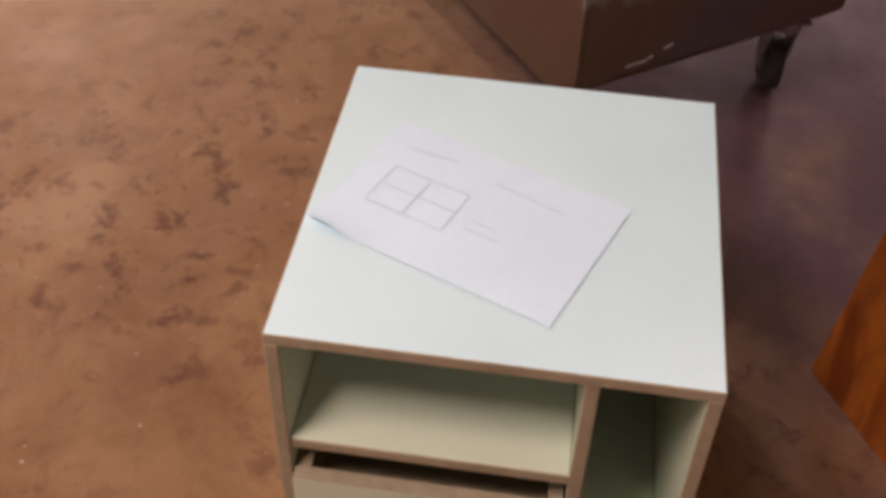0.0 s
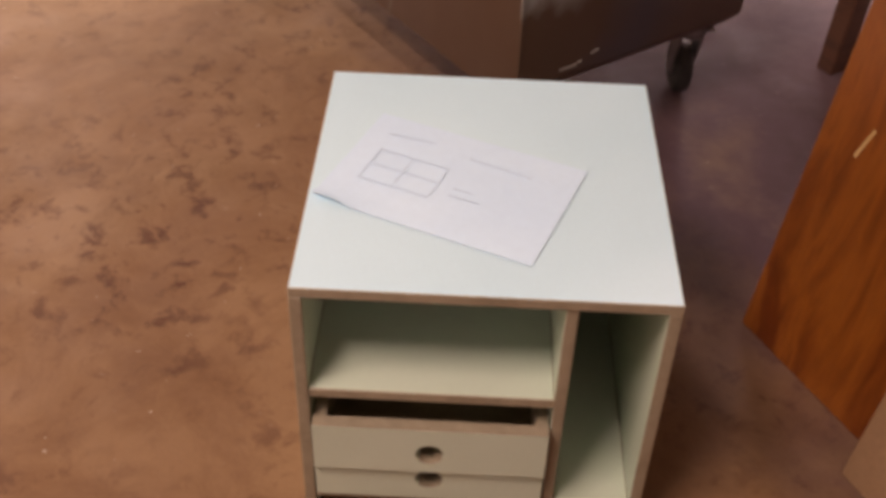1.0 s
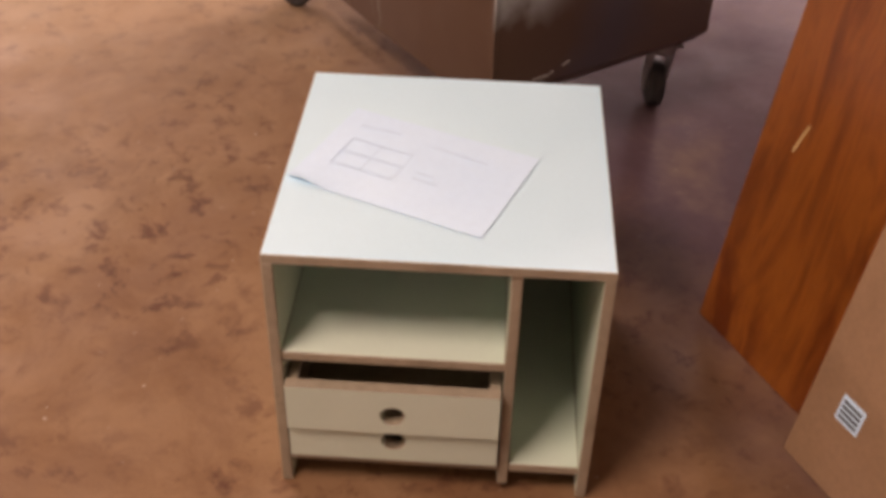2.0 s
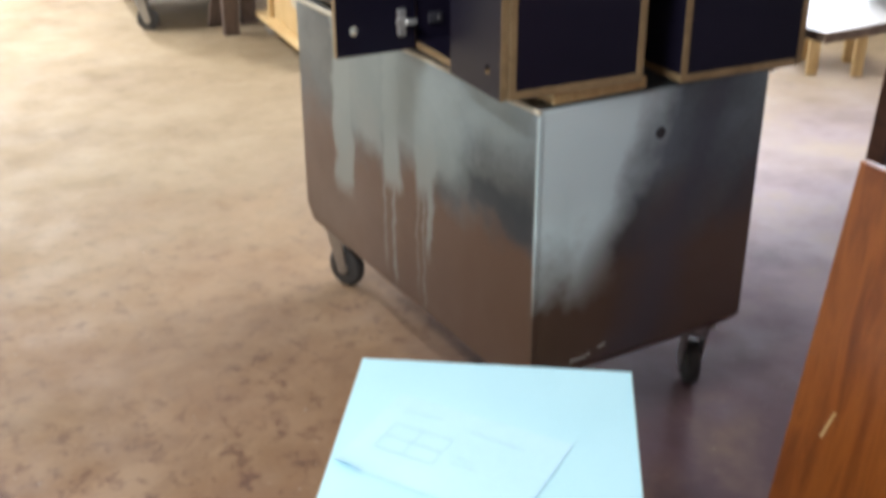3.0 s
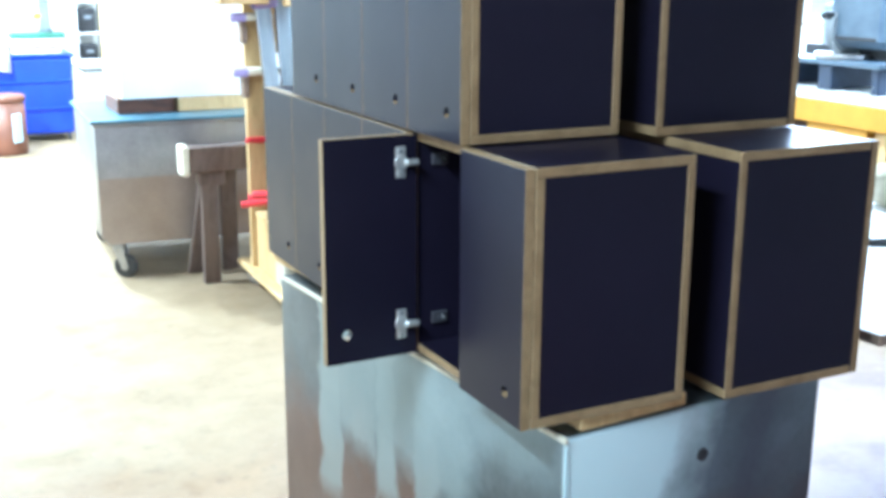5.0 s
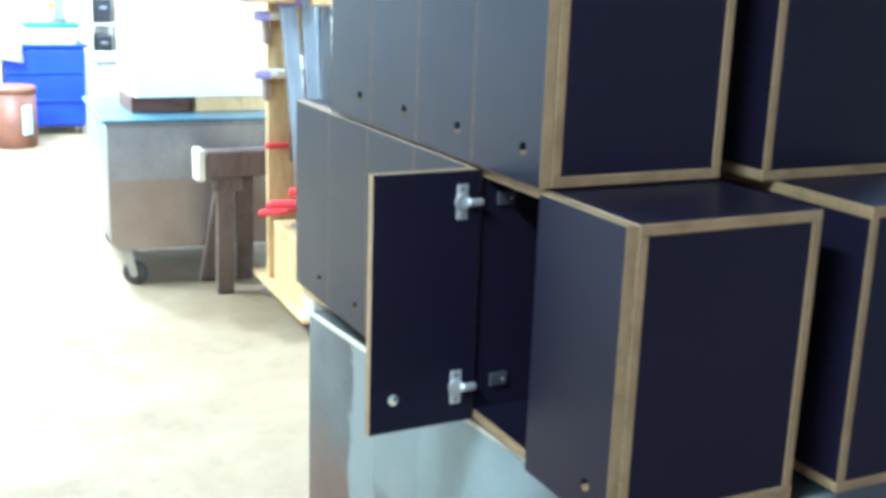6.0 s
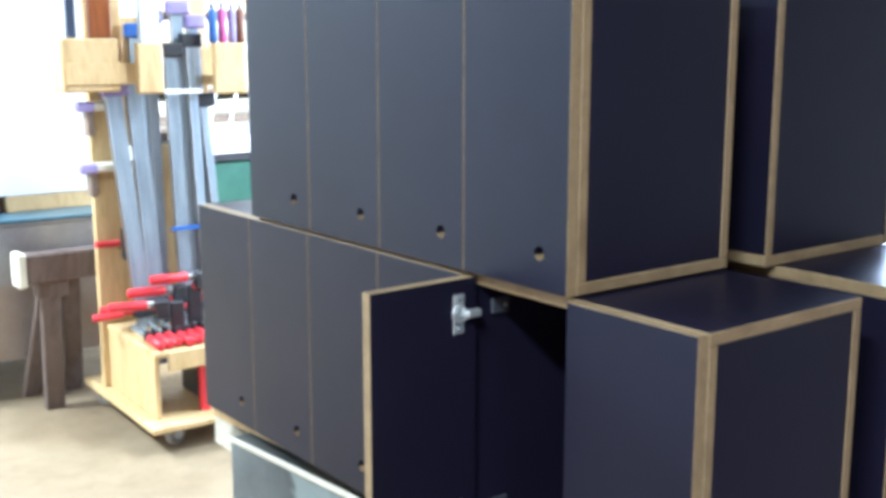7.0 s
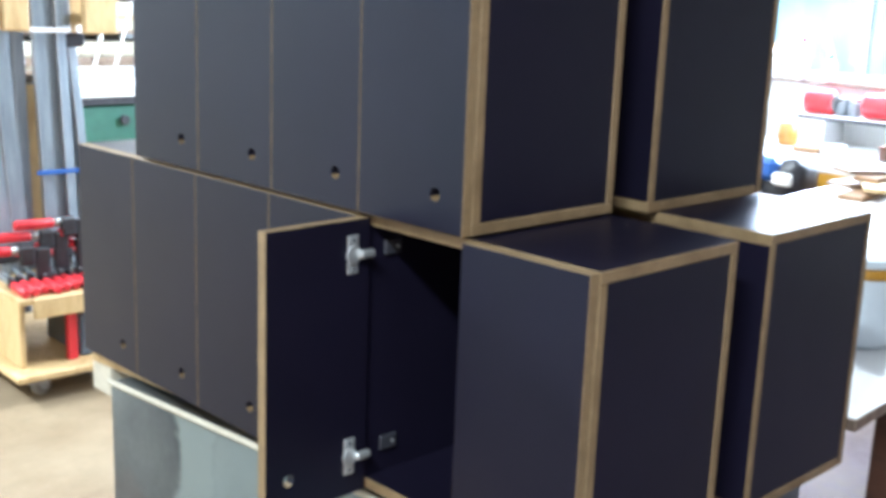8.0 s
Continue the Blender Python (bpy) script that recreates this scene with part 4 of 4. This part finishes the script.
for x in (0.01, 0.555):
    d = part("door", box(x, x + 0.535, 0.0, 0.018, 0.05, 1.97, 0.004), M_WALL, pc2)
    part("handle", box(x + (0.48 if x < 0.1 else 0.03), x + (0.5 if x < 0.1 else 0.05), -0.025, -0.001, 0.95, 1.1, 0.004), M_BLACK, d)

copy_thing(bbin, pose(-0.84, 9.60, 0))
for k, (x0, x1, h, mat) in enumerate(((0.06, 0.62, 0.035, M_CREAM), (0.10, 0.58, 0.04, M_OLDWOOD), (0.08, 0.66, 0.05, M_LAMINATE))):
    solid("bin_board", box(x0, x1, 9.50, 9.94, 0, h, 0.003), mat, "short board stacked on the blue bin", "board", "boards on the bin", m=pose(0, 0, 0.8155 + (0, 0.0358, 0.0766)[k]))
bm = box(-0.42, 0.03, 9.44, 9.95, 0.0, 0.19, 0.04)
bmesh.ops.subdivide_edges(bm, edges=list(bm.edges), cuts=4, use_grid_fill=True)
for v in bm.verts:
    if v.co.z > 0.02:
        v.co += Vector((0.5, 0.5, 1.0)) * 0.07 * noise.noise(v.co * 5.0)
for f in bm.faces:
    f.smooth = True
sheet = solid("dust_sheet", bm, M_LAMINATE, "crumpled white dust sheet thrown over the blue bin", "cloth", m=pose(0, 0, 0.816))
bm = bmesh.new()
N = 12
flap = [[bm.verts.new((-0.40 + 0.56 * i / N, 9.425 + 0.012 * noise.noise((i * 0.5, j * 0.3, 1.0)) - 0.01 * j / N, 0.11 - (0.10 + 0.17 * (i / N) ** 0.6) * j / N)) for i in range(N + 1)] for j in range(N + 1)]
for j in range(N):
    for i in range(N):
        bm.faces.new((flap[j][i], flap[j + 1][i], flap[j + 1][i + 1], flap[j][i + 1])).smooth = True
bmesh.ops.solidify(bm, geom=list(bm.faces), thickness=0.006)
part("hanging_fold", bm, M_LAMINATE, sheet)
tote = thing("grey_tote", pose(0.56, 8.05, 0), "pale grey plastic tote with a rounded rim", "tote")
part("body", box(0.02, 0.68, 0.02, 0.48, 0, 0.78, 0.04), M_GALVPAINT, tote)
part("lid", box(0.0, 0.70, 0.0, 0.50, 0.781, 0.83, 0.02), M_GALVPAINT, tote)
tower = thing("storage_tower", pose(0.92, 10.55, 0), "narrow white shelf tower holding dark cases", "shelf")
for x in (0.0, 0.26):
    part("side_panel", box(x, x + 0.02, 0, 0.3, 0, 1.9, 0.002), M_LAMINATE, tower)
for k in range(5):
    part("shelf", box(0.021, 0.259, 0, 0.3, 0.28 + k * 0.32, 0.30 + k * 0.32, 0.002), M_LAMINATE, tower)
for k, h in ((1, 0.2), (2, 0.24), (3, 0.18)):
    c = thing("dark_case", pose(0.96, 10.56, 0.3005 + k * 0.32), "dark tool case standing on the shelf tower", "case", "cases on the shelf tower")
    part("body", box(0, 0.17, 0, 0.22, 0, h, 0.012), M_BLACK, c)
    part("handle", box(0.05, 0.12, -0.02, -0.001, h * 0.55, h * 0.7, 0.005), M_GREYPAINT, c)

# ---- sawhorse ----
saw = thing("sawhorse", pose(0.58, 4.12, 0), "weathered wooden sawhorse beside the clamp rack", "sawhorse")
part("beam", box(-0.13, 0.55, -0.05, 0.05, 0.60, 0.73, 0.006), M_SAWWOOD, saw)
part("end_block", box(-0.17, -0.131, -0.055, 0.055, 0.585, 0.74, 0.008), M_CREAM, saw, "pale sawn end block")
for x, y, dx, dy in ((-0.025, 0.0, 0.0, 0.03), (0.0, 0.06, -0.05, 0.22), (0.09, 0.06, 0.05, 0.2), (0.45, 0.0, 0.0, 0.03), (0.45, 0.06, 0.03, 0.22)):
    part("leg", box(-0.042, 0.042, -0.022, 0.022, 0, 0.63, 0.004, m=Matrix(((1, 0, -dx / 0.63, x + dx), (0, 1, -dy / 0.63, y + dy), (0, 0, 1, 0), (0, 0, 0, 1)))), M_SAWWOOD, saw)
part("gusset", box(-0.08, 0.06, -0.02, 0.06, 0.52, 0.599, 0.01), M_SAWWOOD, saw)

# ---- clamp rack ----
rack = thing("clamp_rack", pose(0.66, 3.27, 0, 0, 0, -2), "pine clamp rack on castors full of bar clamps", "rack")
part("base", box(0, 0.62, 0, 0.86, 0.095, 0.122, 0.004), M_PINE, rack)
part("post", box(0.03, 0.19, 0.66, 0.70, 0.123, 2.1, 0.004), M_PINE, rack)
part("post", box(0.50, 0.58, 0.66, 0.70, 0.123, 2.1, 0.004), M_PINE, rack)
part("crossbar", box(0.19, 0.66, 0.62, 0.655, 1.45, 1.62, 0.004), M_PINE, rack)
part("crossbar", box(0.19, 0.5, 0.62, 0.655, 0.72, 0.8, 0.004), M_PINE, rack)
part("side_panel", box(0.055, 0.075, 0.1, 0.655, 0.123, 0.385, 0.003), M_PINE, rack)
part("side_panel", box(0.55, 0.57, 0.1, 0.655, 0.123, 0.385, 0.003), M_PINE, rack)
part("ledge", box(0.05, 0.58, 0.08, 0.655, 0.386, 0.412, 0.004), M_PINE, rack)
part("front_rail", box(0.1, 0.58, 0.06, 0.079, 0.33, 0.412, 0.004), M_PINE, rack)
part("upright", box(0.25, 0.29, 0.10, 0.13, 0.123, 0.329, 0.003), M_RED, rack, "red painted upright")
part("head_block", box(-0.12, 0.115, 0.487, 0.655, 1.44, 1.66, 0.008), M_PINE, rack)
part("plank", box(0.17, 0.24, 0.60, 0.615, 1.2, 1.75, 0.004), M_PINE, rack)
for x, y, r in ((0.1, 0.1, 20), (0.52, 0.1, 80), (0.1, 0.74, 140), (0.52, 0.76, 30)):
    castor(rack, pose(x, y, 0), r=0.045, top=0.094, swivel=r, tread=M_WHEEL)
for z, w in ((1.36, 0.2), (1.10, 0.26)):
    a = part("peg_arm", box(-0.05, -0.05 + w, 0.55, 0.659, z, z + 0.035, 0.008), M_CREAM, rack, "pale wooden arm with purple tape")
    part("tape", box(-0.055, 0.02, 0.545, 0.60, z - 0.004, z + 0.039, 0.008), M_PURPLE, a)
    part("knee", box(0.0, 0.03, 0.6, 0.659, z - 0.11, z - 0.005, 0.006, m=pose(0, 0, 0)), M_OLDWOOD, a)


def bar_clamp(m, length, colour, wide=0.035, label="long grey steel bar clamp with red handle"):
    """A bar clamp standing upright: bar, fixed head, sliding jaw, screw and handle."""
    c = thing("bar_clamp", m, label, "clamp", "bar clamps on the rack")
    part("bar", box(-wide / 2, wide / 2, -0.006, 0.006, 0, length, 0.002), M_BAR, c)
    part("flange", box(-wide / 2 - 0.004, -wide / 2 + 0.004, -0.014, 0.014, 0.002, length - 0.002, 0.002), M_GALV, c)
    part("head", box(-wide / 2 - 0.02, wide / 2 + 0.035, -0.02, 0.02, length - 0.05, length + 0.01, 0.008), colour, c)
    j = part("sliding_jaw", box(-wide / 2 - 0.015, wide / 2 + 0.06, -0.018, 0.018, 0.05, 0.13, 0.008), M_BLACK, c)
    part("screw", cyl(0.006, 0.12, pose(-0.07, 0, 0.09, 0, 90, 0), seg=10), M_GALV, j)
    part("handle", cyl(0.017, 0.13, pose(-0.16, -0.01, 0.085, 8, 90, 0), seg=14, bevel=0.006), M_RED, j)
    return c


R = rack.matrix_world
random.seed(4)
part("upright", box(0.29, 0.365, 0.585, 0.61, 0.413, 1.2, 0.004), M_PINE, rack)
part("head_block", box(0.17, 0.285, 0.435, 0.475, 1.43, 1.64, 0.008), M_PINE, rack)
part("head_rail", box(-0.11, 0.285, 0.476, 0.486, 1.47, 1.56, 0.003), M_PINE, rack)
part("spacer", box(0.53, 0.57, 0.476, 0.659, 1.46, 1.5, 0.003), M_PINE, rack)
part("head_block", box(0.515, 0.67, 0.435, 0.475, 1.42, 1.64, 0.008), M_PINE, rack)
part("strap", box(0.30, 0.47, 0.476, 0.482, 1.425, 1.445, 0.002), M_LAMINATE, rack, "white tape strip")
part("strap", box(0.30, 0.50, 0.47, 0.475, 0.83, 0.85, 0.002), M_TOOLBLUE, rack, "blue strap")
# foot x, head x, depth, length, width, head colour
CLAMPS = ((0.175, 0.09, 0.50, 1.06, 0.07, M_PURPLE), (0.245, 0.185, 0.515, 1.12, 0.065, M_BLACK), (0.215, 0.235, 0.55, 1.3, 0.08, M_TOOLBLUE), (0.28, 0.285, 0.55, 1.36, 0.05, M_PURPLE),
          (0.365, 0.345, 0.49, 1.22, 0.05, M_BLACK), (0.415, 0.395, 0.51, 1.40, 0.05, M_PURPLE), (0.465, 0.445, 0.49, 1.26, 0.045, M_BLACK), (0.515, 0.48, 0.53, 1.34, 0.05, M_PURPLE), (0.56, 0.50, 0.51, 1.0, 0.04, M_BLACK))
for x, xt, y, length, wide, col in CLAMPS:
    bar_clamp(R @ pose(x, y, 0.4125, -2, math.degrees(math.atan2(xt - x, length)), random.uniform(-6, 6)), length, col, wide)
for k in range(11):
    c = thing("small_clamp", R @ pose(0.085 + 0.043 * k, 0.14 + 0.012 * (k % 3), 0.4135, 0, 0, random.uniform(-5, 5)), "small red handled clamp lying on the rack ledge", "clamp", "small clamps on the ledge")
    part("handle", cyl(0.0185, 0.15, pose(0, 0.02, 0.0185, 90, 0, 0), seg=14, bevel=0.006), M_RED, c)
    part("bar", box(-0.004, 0.004, 0.095, 0.35, 0.008, 0.024, 0.001), M_BAR, c)
    part("jaw", box(-0.012, 0.012, 0.1, 0.14, 0, 0.05, 0.004), M_BLACK, c)
for k in range(5):
    c = thing("small_clamp", R @ pose(0.10 + 0.09 * k, 0.30 + 0.02 * (k % 2), 0.47 + 0.05 * (k % 3), 0, 0, 80 + random.uniform(-12, 12)), "red handled clamp hooked over the bars of the rack", "clamp", "hooked clamps on the rack")
    part("handle", cyl(0.021, 0.16, pose(0, 0.07, 0.09, 90, 0, 0), seg=14, bevel=0.008), M_RED, c)
    part("collar", cyl(0.019, 0.025, pose(0, -0.025, 0.09, 90, 0, 0), seg=12), M_GALV, c)
    part("body", box(-0.025, 0.025, -0.10, -0.04, 0.03, 0.11, 0.008), M_BLACK, c)
    part("jaw", box(-0.02, 0.02, -0.16, -0.101, -0.04 - 0.05 * (k % 3) + 0.0, 0.10, 0.006), M_BLACK, c)
one = thing("small_clamp", R @ pose(0.06, 0.63, 0.76, 0, 0, 0), "single red handled clamp hooked on the rack post", "clamp", "hooked clamps on the rack")
part("handle", cyl(0.014, 0.11, pose(0.0, -0.02, 0.02, 0, 90, 0), seg=12, bevel=0.004), M_RED, one)
part("jaw", box(0.07, 0.10, -0.03, 0.014, -0.06, 0.08, 0.005), M_BLACK, one)

crate = thing("steel_crate", R @ pose(0.31, 0.12, 0.1225), "grey-green steel box standing on the rack base", "box")
part("body", box(0, 0.22, 0, 0.34, 0, 0.185, 0.008), M_BLUEGREY, crate)
part("lid", box(-0.004, 0.224, -0.004, 0.344, 0.186, 0.20, 0.004), M_BLUEGREY, crate)
part("stripe", box(0.03, 0.16, -0.002, -0.0005, 0.085, 0.10, 0.0005), M_LAMINATE, crate, "white painted stripe")
for x, w, h, mat, words in ((-0.09, 0.035, 0.26, M_DEEPBLUE, "dark blue clamp grip standing on the rack head"), (0.0, 0.09, 0.36, M_BOARD, "orange brown offcut standing on the rack head"),
                            (0.19, 0.08, 0.40, M_TUB, "pale blue offcut standing on the rack head")):
    y = 0.50 if x < 0.15 else 0.437
    o = thing("offcut", R @ pose(x, y, 1.6605 if x < 0.15 else 1.6405), words, "offcut", "offcuts on the rack head")
    part("blade", box(0, w, 0, 0.035, 0, h, 0.004), mat, o)
    part("end_cap", box(0.002, w - 0.002, 0.002, 0.033, h + 0.0005, h + 0.012, 0.003), M_PURPLE, o)
for k, (x, mat) in enumerate(((0.52, M_TOOLBLUE), (0.565, M_MAGENTA), (0.61, M_PURPLE), (0.65, M_BROWN))):
    o = thing("clamp_grip", R @ pose(x, 0.455, 1.6405, 0, 0, 10 * k), "coloured plastic clamp grip standing on the rack head", "clamp grip", "coloured grips on the rack head")
    part("handle", lathe([(0.014, 0), (0.02, 0.012), (0.017, 0.07), (0.02, 0.13), (0.012, 0.145)], seg=14), mat, o)
    part("ferrule", lathe([(0.011, 0.146), (0.011, 0.175), (0.008, 0.178)], seg=12), M_GALV, o)

# ---- planer and lumber rack at the back ----
pl = thing("planer", pose(2.62, 6.9, 0), "green planer with a long white table", "machine")
part("table", box(0, 1.3, 0, 0.5, 0.80, 0.90, 0.01), M_LAMINATE, pl)
# black block stands for the shaded gap below the table
part("underside", box(0.05, 1.25, 0.04, 0.46, 0.74, 0.799, 0.006), M_BLACK, pl)
part("body", box(0.1, 1.2, 0.08, 0.42, 0.3, 0.739, 0.02), M_GREEN, pl)
part("stand", box(0.15, 1.15, 0.1, 0.4, 0, 0.299, 0.01), M_GREYPAINT, pl)
part("hose_ring", lathe([(0.03, 0), (0.038, 0.01), (0.038, 0.03), (0.03, 0.035)], m=pose(0.5, 0.075, 0.62, 90, 0, 0)), M_BLACK, pl)
part("fence", box(0.1, 1.0, 0.36, 0.39, 0.901, 1.0, 0.005), M_GALV, pl)
lr = thing("lumber_rack", pose(2.5, 8.3, 0), "steel rack for boards against the back of the shop", "rack")
for x in (0.05, 1.25, 2.4):
    part("upright", box(x, x + 0.06, 0.3, 0.36, 0, 2.6, 0.004), M_GREYPAINT, lr)
# extra board standing in for the shade between stacked boards
part("back_board", box(-0.1, 2.5, 0.37, 0.39, 0.1, 2.6, 0.003), M_OLDWOOD, lr, "added board that darkens the gaps")
for k in range(6):
    z = 0.55 + k * 0.33
    for x in (0.05, 1.25, 2.4):
        part("arm", box(x + 0.005, x + 0.055, -0.25, 0.299, z - 0.04, z, 0.004), M_GREYPAINT, lr)
for k in range(6):
    z = 0.551 + k * 0.33
    n = 0
    while n < 7:
        h = random.uniform(0.025, 0.05)
        x0 = random.uniform(-0.12, 0.1)
        solid("stacked_board", box(x0, 2.5 + random.uniform(-0.2, 0.2), -0.24 + random.uniform(0, 0.03), 0.27, 0, h, 0.003), random.choice((M_PINE, M_CREAM, M_OLDWOOD, M_CREAM)),
              "pale sawn board stacked on the rack", "board", "boards on the lumber rack", m=pose(2.5, 8.3, z))
        z += h + 0.0015
        n += 1
for k in range(4):
    solid("leaning_strip", box(-0.012, 0.012, -0.008, 0.008, 0, 2.0, 0.002), M_LAMINATE, "thin white strip leaning on the lumber rack", "strip", "leaning strips",
          m=pose(2.75 + k * 0.13, 7.72, 0.0, -9, 14 + 3 * k, 0))
